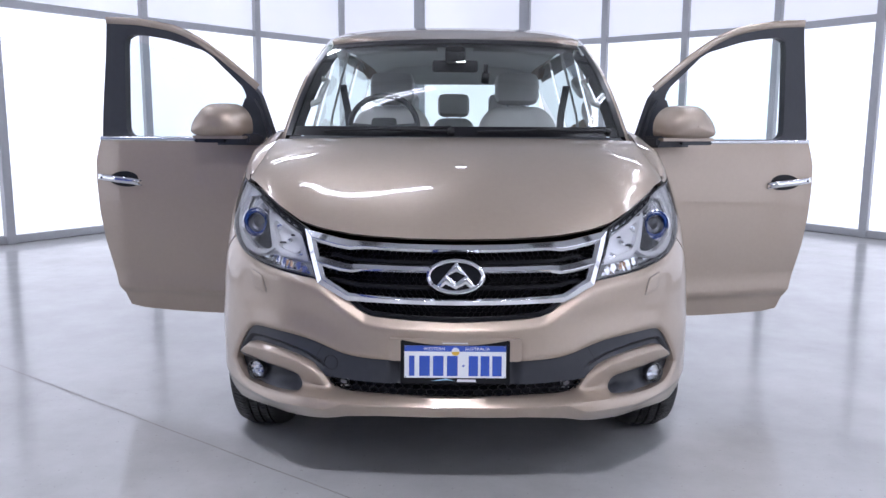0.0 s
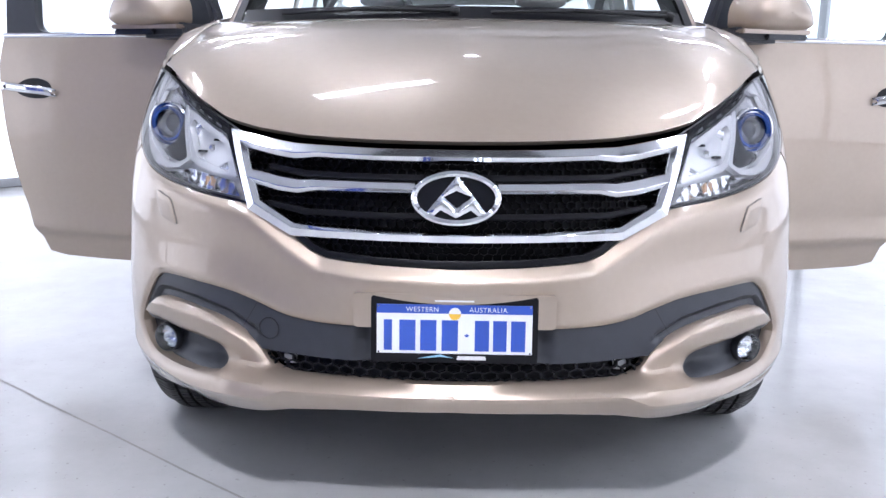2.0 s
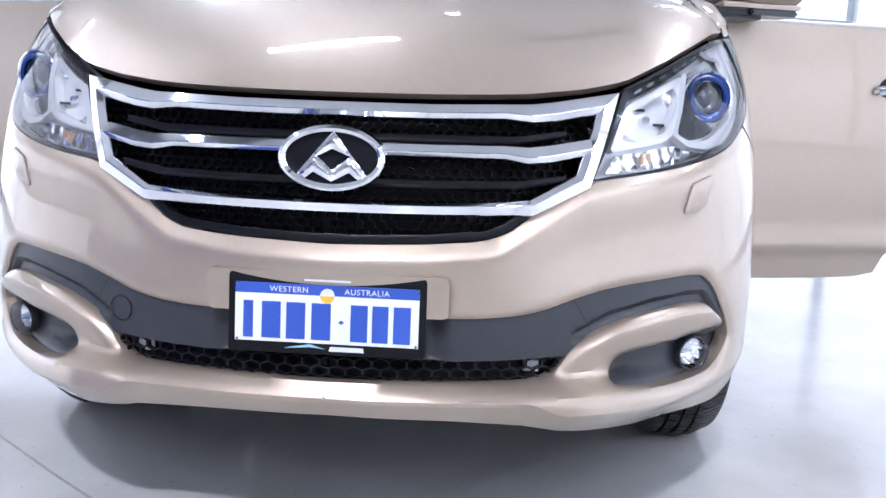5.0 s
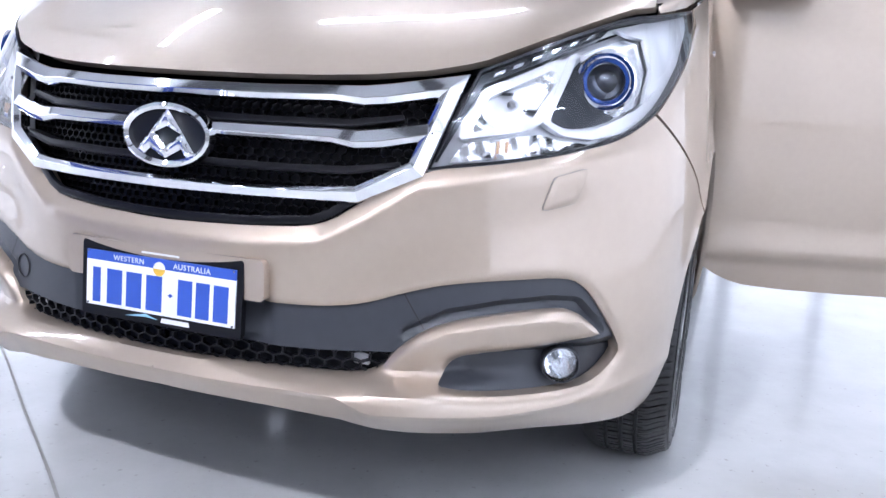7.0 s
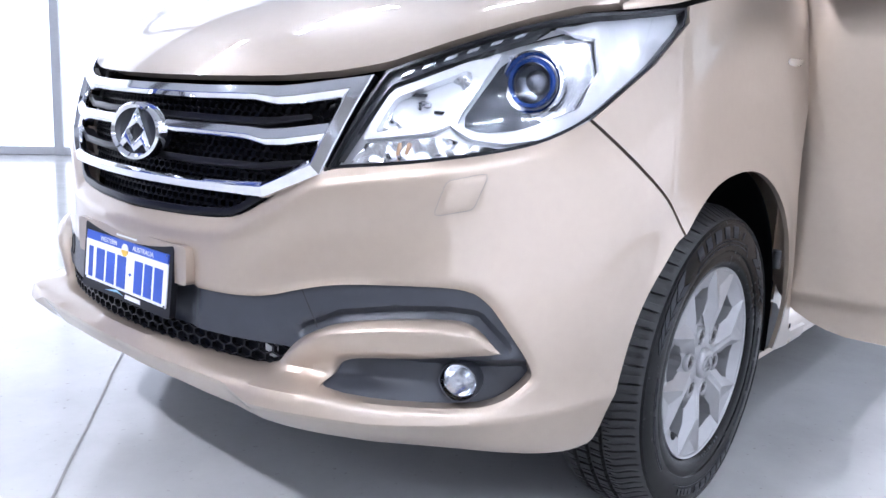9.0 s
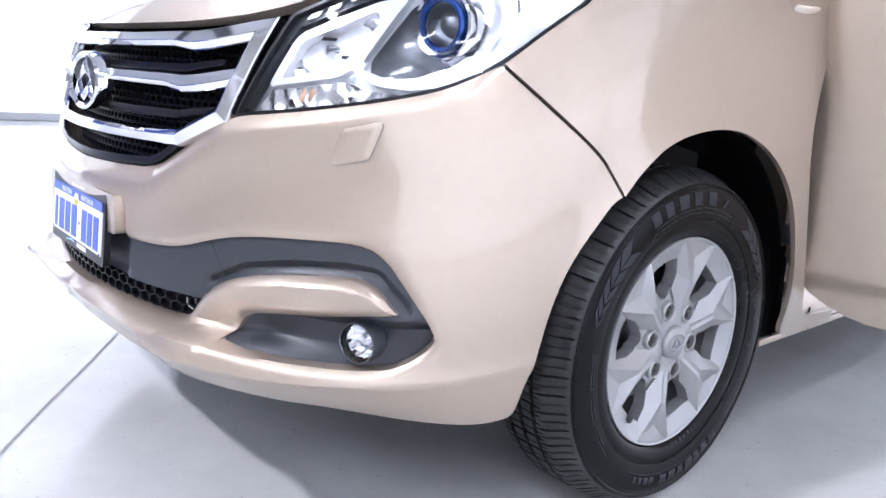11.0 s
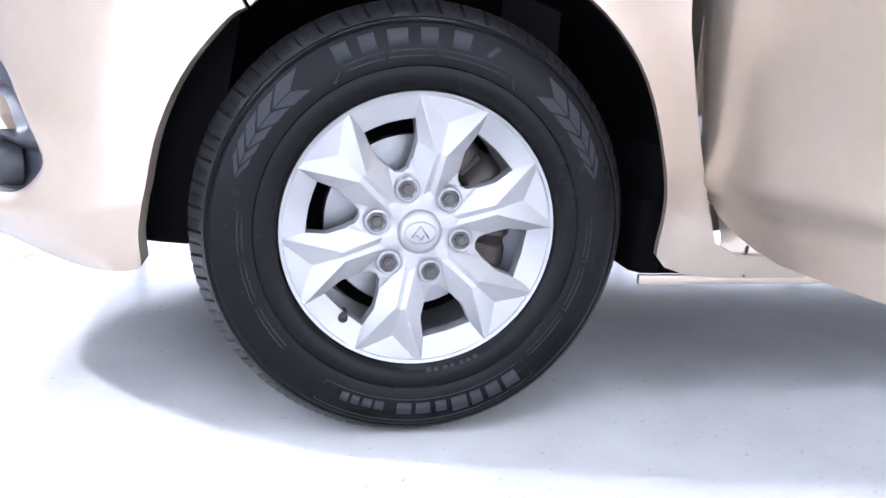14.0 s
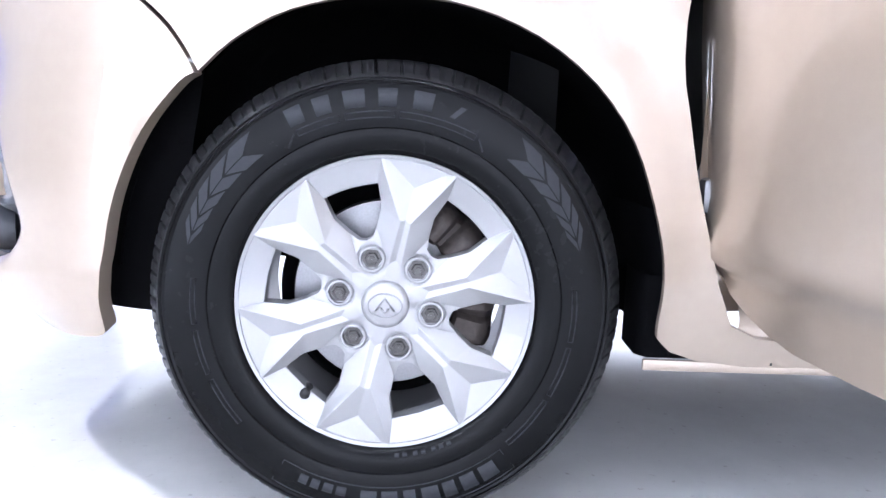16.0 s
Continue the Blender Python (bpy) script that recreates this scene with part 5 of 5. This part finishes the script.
bm = bmesh.new()
flat_poly(bm, [(.006, .478), (.008, .487), (.072, .487), (.074, .478)], lambda u, v, d: on_plate(u, v, .0 + d), .002, step=.05)
part("frame_print", bm, WHITE_PRINT, plate, smooth=False)
bm = bmesh.new()
flat_poly(bm, [(-.082, .4805), (-.065, .4845), (-.045, .4875), (-.032, .4905), (-.018, .486), (-.002, .482), (-.030, .4845), (-.055, .4825)], lambda u, v, d: on_plate(u, v, .0 + d), .002, step=.05)
part("frame_print", bm, PALE_BLUE, plate, smooth=False)
for x in (-.174, .174):
    for z in (.496, .603):
        bm = bmesh.new()
        flat_poly(bm, [(x + .0022 * math.cos(t), z + .0022 * math.sin(t)) for t in np.linspace(0, 2 * math.pi, 9)[:-1]], lambda u, v, d: on_plate(u, v, -.004 + d), .003, step=.05)
        part("plate_screw", bm, SEAL if z < .55 else CHROME, plate, smooth=False)

# ---- wipers ----
for x0, x1, o in ((-.62, -.02, .0), (.10, .72, .008)):
    bm = bmesh.new()

    def on_screen(x, b, d):
        p = screen_point(x / (.825 - .103 * b), b, d)
        return p
    tube(bm, [on_screen(x0 + (x1 - x0) * k, .015 + .035 * k, .018) for k in np.linspace(0, 1, 14)], .006, 6)
    tube(bm, [on_screen(x1 - (x1 - x0) * k * .55, .0 + .028 * k, .034 - .012 * k) for k in np.linspace(0, 1, 10)], .008, 6)
    tube(bm, [on_screen(x1, .0, .02), on_screen(x1, .0, .045)], .016, 10)
    part("wiper", bm, SEAL, van, "black wiper arm and blade")

# ---- front doors, standing open ----
SKIN = [(-.100, 1.30), (-.112, 1.0), (-.100, .70), (-.058, .52), (.010, .42), (.10, .37), (.20, .345), (.60, .338), (.93, .345), (.955, .40), (.99, .50), (1.062, .80), (1.080, 1.14), (1.065, 1.22), (1.045, 1.29)]
SASH = [(-.035, 1.29), (1.045, 1.29), (1.0, 1.902), (.80, 1.889), (.577, 1.850), (.41, 1.777), (.19, 1.632), (.06, 1.535), (.02, 1.44)]
PANE = [(.13, 1.30), (.885, 1.30), (.888, 1.80), (.87, 1.836), (.79, 1.838), (.60, 1.808), (.37, 1.742), (.13, 1.54)]


PANE = soften(soften(PANE, .03), .012)
SASH = rounded(SASH, 1, [SASH[0], SASH[1], SASH[2]])


def door_bulge(u, z):
    """How far the door's skin stands out."""
    d = -.035 * ((z - 1.0) / .38) ** 2 if z > 1.0 else -.055 * ((1.0 - z) / .65) ** 2
    d += .014 * smooth_step(.565, .465, z) - .026 * smooth_step(.465, .427, z)
    d -= .055 * smooth_step(.06, -.115, u) ** 1.3 + .008 * smooth_step(.9, 1.08, u)
    return d


def build_door(side, degrees):
    door = new("front_door")
    door.parent = van
    tagged(door, "open champagne front door with a black sash and chrome handle")
    a = math.radians(degrees)
    along = Vector((side * math.sin(a), math.cos(a), 0))
    out = Vector((side * math.cos(a), -math.sin(a), 0))
    hinge = Vector((side * .955, 1.475, 0)) + out * .075
    along *= .955

    def put(u, v, d):
        return hinge + along * u + out * d + Vector((0, 0, v))
    bm = bmesh.new()
    pts, faces = flat_cells(rounded(SKIN, 1, hold=(SKIN[0], SKIN[-1])), [], .03, [[(-.04, z + .012), (.3, z), (.7, z), (1.05, z + .02)] for z in (.405, .42, .435, .45, .465, .485)])
    top = [bm.verts.new(put(u, v, door_bulge(u, v))) for u, v in pts]
    low = {}
    edges = {(p, q) for f in faces for p, q in zip(f, f[1:] + f[:1])}
    for f in faces:
        bm.faces.new([top[i] for i in f])
    for p, q in edges:
        if (q, p) not in edges:
            for i in (p, q):
                if i not in low:
                    low[i] = bm.verts.new(put(pts[i][0], pts[i][1], door_bulge(*pts[i]) - .03))
            bm.faces.new((top[q], top[p], low[p], low[q]))
    bmesh.ops.recalc_face_normals(bm, faces=list(bm.faces))
    part("door_skin", bm, PAINT, door)
    bm = bmesh.new()
    flat_poly(bm, grow(SKIN, -.03), lambda u, v, d: put(u, v, -.07 + .05 * smooth_step(.9, .4, v) * -1 - d), .05, step=.08)
    part("door_lining", bm, DASH, door, "dark inner door lining")
    bm = bmesh.new()
    flat_poly(bm, SASH, lambda u, v, d: put(u, v, -.040 - .03 * smooth_step(1.3, 1.9, v) - d), .045, [PANE], .05)
    part("sash", bm, TRIM, door, "black window sash")
    bm = bmesh.new()
    edge = [(1.0, 1.902), (.90, 1.897), (.80, 1.889), (.69, 1.872), (.577, 1.850), (.49, 1.818), (.41, 1.777), (.30, 1.71), (.19, 1.632), (.10, 1.566), (.07, 1.542)]
    rows = []
    for i, (u, v) in enumerate(edge):
        p, q = edge[max(i - 1, 0)], edge[min(i + 1, len(edge) - 1)]
        n = Vector((-(q[1] - p[1]), q[0] - p[0])).normalized() * -1
        back = -.040 - .03 * smooth_step(1.3, 1.9, v)
        rows.append([put(u - n.x * .034 * -1, v - n.y * .034 * -1, back + .001), put(u - n.x * .030 * -1, v - n.y * .030 * -1, back + .008), put(u, v, back + .006), put(u - n.x * .006, v - n.y * .006, back - .006), put(u - n.x * .004, v - n.y * .004, back - .05)])
    sheet(bm, rows)
    part("sash_cover", bm, PAINT, door, "body-coloured edge of the window sash")
    bm = bmesh.new()
    sheet(bm, [[put(u, v, -.058 - .03 * smooth_step(1.3, 1.9, v)) for u, v in ((.12, 1.29), (.89, 1.29))], [put(u, v, -.085) for u, v in ((.12, 1.54), (.89, 1.84))]])
    glass = part("door_glass", bm, GLASS, door, "clear side window glass")
    glass.visible_shadow = False
    bm = bmesh.new()
    rows = [[put(u, 1.287 + dz, d + door_bulge(.5, 1.287)) for dz, d in ((-.010, .001), (-.006, .008), (.008, .008), (.012, .0), (.012, -.02))] for u in np.linspace(.06, 1.04, 12)]
    sheet(bm, rows)
    part("belt_strip", bm, CHROME, door, "thin chrome belt strip")
    # handle and its cup
    bm = bmesh.new()
    flat_poly(bm, rounded([(.79, 1.045), (.80, 1.095), (.86, 1.115), (.93, 1.11), (.985, 1.085), (.985, 1.05), (.92, 1.03), (.84, 1.028)], 2), lambda u, v, d: put(u, v, door_bulge(u, v) + .0015 - d), .01, step=.02)
    part("handle_cup", bm, GLOSS_BLACK, door, "dark handle recess")
    bm = bmesh.new()
    line = [(.775, 1.052, .004), (.785, 1.056, .022), (.82, 1.062, .032), (.92, 1.070, .036), (1.01, 1.078, .032), (1.045, 1.080, .020), (1.05, 1.080, .004)]
    rows = []
    for u, v, d in line:
        rows.append([put(u, v + .017 * math.cos(t), door_bulge(u, v) + d + .008 * math.sin(t)) for t in np.linspace(0, 2 * math.pi, 13)])
    sheet(bm, rows)
    part("door_handle", bm, CHROME, door, "chrome pull handle")
    bm = bmesh.new()
    flat_poly(bm, [(1.012 + .007 * math.cos(t), 1.078 + .007 * math.sin(t)) for t in np.linspace(0, 2 * math.pi, 13)[:-1]], lambda u, v, d: put(u, v, door_bulge(u, v) + .041 - d), .01, step=.03)
    part("lock_barrel", bm, SEAL, door, smooth=False)
    # mirror on the door's front corner
    near = .035 if side > 0 else 0.0
    bm = bmesh.new()
    flat_poly(bm, rounded([(-.02, 1.26), (.16, 1.26), (.14, 1.50), (.05, 1.50)], 1), lambda u, v, d: put(u, v, -.01 - d), .03, step=.05)
    part("mirror_sail", bm, TRIM, door, "black triangular mirror base")
    bm = bmesh.new()
    box(bm, (0, 0, 0), (1, 1, 1))
    for v in bm.verts:
        u, w, d = v.co.x, v.co.y, v.co.z
        v.co = put(.02 - near + .20 * u, 1.265 + .055 * w, -.02 + .16 * d)
    bmesh.ops.bevel(bm, geom=list(bm.edges), offset=.012, segments=2, affect="EDGES")
    part("mirror_arm", bm, TRIM, door, "black mirror arm")
    bm = bmesh.new()
    rows = []
    for t in np.linspace(0, 2 * math.pi, 37):
        c, q = math.cos(t), math.sin(t)
        wide = abs(c) ** .62 * math.copysign(1, c)
        tall = abs(q) ** (.85 if q > 0 else .35) * math.copysign(1, q)
        row = []
        for k, size in ((.055, .93), (.06, 1.0), (.10, 1.0), (.15, .95), (.19, .83), (.215, .60), (.226, .3), (.228, .02)):
            taper = 1 - .30 * smooth_step(-.5, 1, tall) * smooth_step(-.6, 1, wide) - .10 * smooth_step(0, 1, tall)
            u = .195 - near + wide * size * .158 * taper
            v = 1.368 + tall * size * (.104 if q > 0 else .066)
            row.append(put(u, v, k))
        rows.append(row)
    sheet(bm, rows)
    bmesh.ops.remove_doubles(bm, verts=list(bm.verts), dist=1e-4)
    part("mirror_shell", bm, PAINT, door, "body-coloured mirror shell")
    bm = bmesh.new()
    box(bm, (0, 0, 0), (1, 1, 1))
    for v in bm.verts:
        u, w, d = v.co.x, v.co.y, v.co.z
        v.co = put(.03 - near + .30 * u, 1.296 + .016 * w, .05 + .145 * d * (1 - .25 * abs(u - .5)))
    bmesh.ops.bevel(bm, geom=list(bm.edges), offset=.005, segments=2, affect="EDGES")
    part("mirror_lip", bm, PAINT, door, "body-coloured lip under the mirror")
    bm = bmesh.new()
    box(bm, (0, 0, 0), (1, 1, 1))
    for v in bm.verts:
        u, w, d = v.co.x, v.co.y, v.co.z
        v.co = put(.15 - near + .18 * u, 1.276 + .020 * w, .06 + .10 * d)
    bmesh.ops.bevel(bm, geom=list(bm.edges), offset=.006, segments=2, affect="EDGES")
    part("mirror_foot", bm, LAMP_DARK, door, "grey underside of the mirror")
    bm = bmesh.new()
    flat_poly(bm, rounded([(.06, 1.30), (.06, 1.44), (.32, 1.44), (.32, 1.30)], 2), lambda u, v, d: put(u - near, v, .054 - d), .004, step=.1)
    part("mirror_glass", bm, CHROME, door, "mirror glass")
    for z in (.55, 1.05):
        bm = bmesh.new()
        box(bm, (min(side * .89, side * .945), 1.43, z - .028), (max(side * .89, side * .945), 1.50, z + .028), .008)
        part("hinge", bm, STEEL, door, "bare metal door hinge")


build_door(1, 74.5)
build_door(-1, 76)

# ---- inside the cabin ----
bm = bmesh.new()
rows = []
for y, z in ((1.02, 1.295), (1.12, 1.325), (1.30, 1.335), (1.45, 1.30), (1.54, 1.22), (1.56, 1.08), (1.50, .90), (1.42, .60)):
    rows.append([(x, y + .06 * (x / .75) ** 2, z - .02 * (x / .75) ** 2) for x in np.linspace(-.76, .76, 15)])
sheet(bm, rows)
part("dashboard", bm, DASH, van, "dark grey dashboard")
bm = bmesh.new()
box(bm, (-.60, 1.38, 1.27), (-.20, 1.60, 1.355), .03)
part("instrument_hood", bm, DASH, van)
wheel_turn = Matrix.Translation((-.39, 1.70, 1.36)) @ Matrix.Rotation(math.radians(65), 4, "X")
steer = new("steering_wheel")
steer.parent = van
tagged(steer, "dark three-spoke steering wheel")
bm = bmesh.new()
tube(bm, [wheel_turn @ Vector((.185 * math.cos(t), .185 * math.sin(t), 0)) for t in np.linspace(0, 2 * math.pi, 37)[:-1]], .016, 10, True)
part("steering_rim", bm, DASH, steer)
bm = bmesh.new()
for t in (0, math.pi, -math.pi / 2):
    tube(bm, [wheel_turn @ Vector((.05 * math.cos(t), .05 * math.sin(t), -.02)), wheel_turn @ Vector((.18 * math.cos(t), .18 * math.sin(t), 0))], .018, 8)
box(bm, (-.07, -.06, -.05), (.07, .06, .0), .02, wheel_turn)
part("steering_hub", bm, DASH, steer)


def build_seat(x, y, wide, label, low=.62, tall=1.40):
    seat = new("seat")
    seat.parent = van
    tagged(seat, label)
    bm = bmesh.new()
    box(bm, (x - wide / 2, y - .48, low - .12), (x + wide / 2, y + .05, low + .04), .05)
    part("cushion", bm, LEATHER, seat)
    bm = bmesh.new()
    lean = Matrix.Translation((x, y, low)) @ Matrix.Rotation(math.radians(-14), 4, "X")
    high = tall - low
    rows = []
    for v in np.r_[np.linspace(0, .7, 6), .76, .82, .88, .93, .97, .99, 1.0]:
        k = math.sqrt(max(.0, 1 - (max(v - .76, 0.0) / .245) ** 2))
        ring = []
        for a in np.linspace(0, 2 * math.pi, 29):
            c, q = math.cos(a), math.sin(a)
            u = math.copysign(abs(c) ** .55, c)
            bolster = -.045 * smooth_step(.6, .95, abs(u)) * (q < 0) * (1 - smooth_step(.6, .95, v))
            ring.append(lean @ Vector((u * wide / 2 * (.45 + .55 * k) * (1 - .08 * v), .075 * (.3 + .7 * k) * math.copysign(abs(q) ** .6, q) + bolster, v * high)))
        rows.append(ring)
    sheet(bm, rows)
    bmesh.ops.remove_doubles(bm, verts=list(bm.verts), dist=1e-4)
    part("backrest", bm, LEATHER, seat)
    bm = bmesh.new()
    box(bm, (-.14, -.065, high + .02), (.14, .055, high + .225), .05, lean)
    part("headrest", bm, LEATHER, seat)
    for e in (-.06, .06):
        bm = bmesh.new()
        tube(bm, [lean @ Vector((e, 0, high - .02)), lean @ Vector((e, 0, high + .06))], .008, 8)
        part("headrest_post", bm, DULL_CHROME, seat)


for x in (-.40, .40):
    build_seat(x, 2.30, .54, "pale grey leather front seat with a headrest", .76, 1.50)
for x in (-.42, .42):
    build_seat(x, 3.25, .50, "pale grey leather middle-row seat", .70, 1.38)
for x in (-.45, 0, .45):
    build_seat(x, 4.3, .44, "pale grey leather rear bench seat", .72, 1.44)
bm = bmesh.new()
sheet(bm, [[(x, y, .42) for x in np.linspace(-.78, .78, 5)] for y in np.linspace(1.4, 4.95, 8)])
part("cabin_carpet", bm, CARPET, van, "dark cabin carpet")
bm = bmesh.new()
sheet(bm, [[(x, 1.03 + .2 * (x / .8) ** 2, z) for x in np.linspace(-.78, .78, 9)] for z in (.42, 1.28)])
part("bulkhead", bm, SEAL, van)
inner = new("rear_view_mirror")
inner.parent = van
tagged(inner, "black inside mirror on its sensor stem")
bm = bmesh.new()
box(bm, (-.125, 1.755, 1.655), (.125, 1.785, 1.72), .014)
part("mirror_case", bm, SEAL, inner)
bm = bmesh.new()
box(bm, (-.055, 1.66, 1.70), (.055, 1.76, 1.79), .02)
part("mirror_stem", bm, SEAL, inner)
for side in (1, -1):
    bm = bmesh.new()
    path = []
    for b in (.30, .34, .45, .56, .60):
        p = screen_point(1, b)
        path.append((side * (p.x - .015 - .055 * (0 if b in (.30, .60) else 1)), p.y + .13, p.z - .03))
    tube(bm, path, .016, 8)
    part("grab_handle", bm, LINING, van, "pale grab handle on the pillar")
    bm = bmesh.new()
    box(bm, (min(side * .10, side * .62), 1.86, 1.775), (max(side * .10, side * .62), 1.99, 1.80), .01)
    part("sun_visor", bm, LINING, van, "folded pale sun visor")
    bm = bmesh.new()
    sheet(bm, [[(side * (side_x(z) - .10 - .0 * k), 2.50 + .10 * k, z) for k in (0, .5, 1)] for z in np.linspace(.42, 1.85, 8)])
    part("belt_pillar", bm, LINING, van, "pale trim on the door pillar")
    bm = bmesh.new()
    belt = [(side * .74, 2.50, 1.62), (side * .70, 2.42, 1.45), (side * .66, 2.30, 1.1), (side * .66, 2.2, .75)]
    sheet(bm, [[(x - side * o, y, z) for o in (0, .045)] for x, y, z in belt])
    part("seat_belt", bm, DASH, van, "black seat belt")
bm = bmesh.new()
tube(bm, [(.17, 1.80, 1.70), (.17, 1.80, 1.655)], .012, 8)
tube(bm, [(.17, 1.80, 1.655), (.165, 1.81, 1.60)], .022, 8)
part("camera_pod", bm, SEAL, van, "small black pod hanging behind the windscreen")
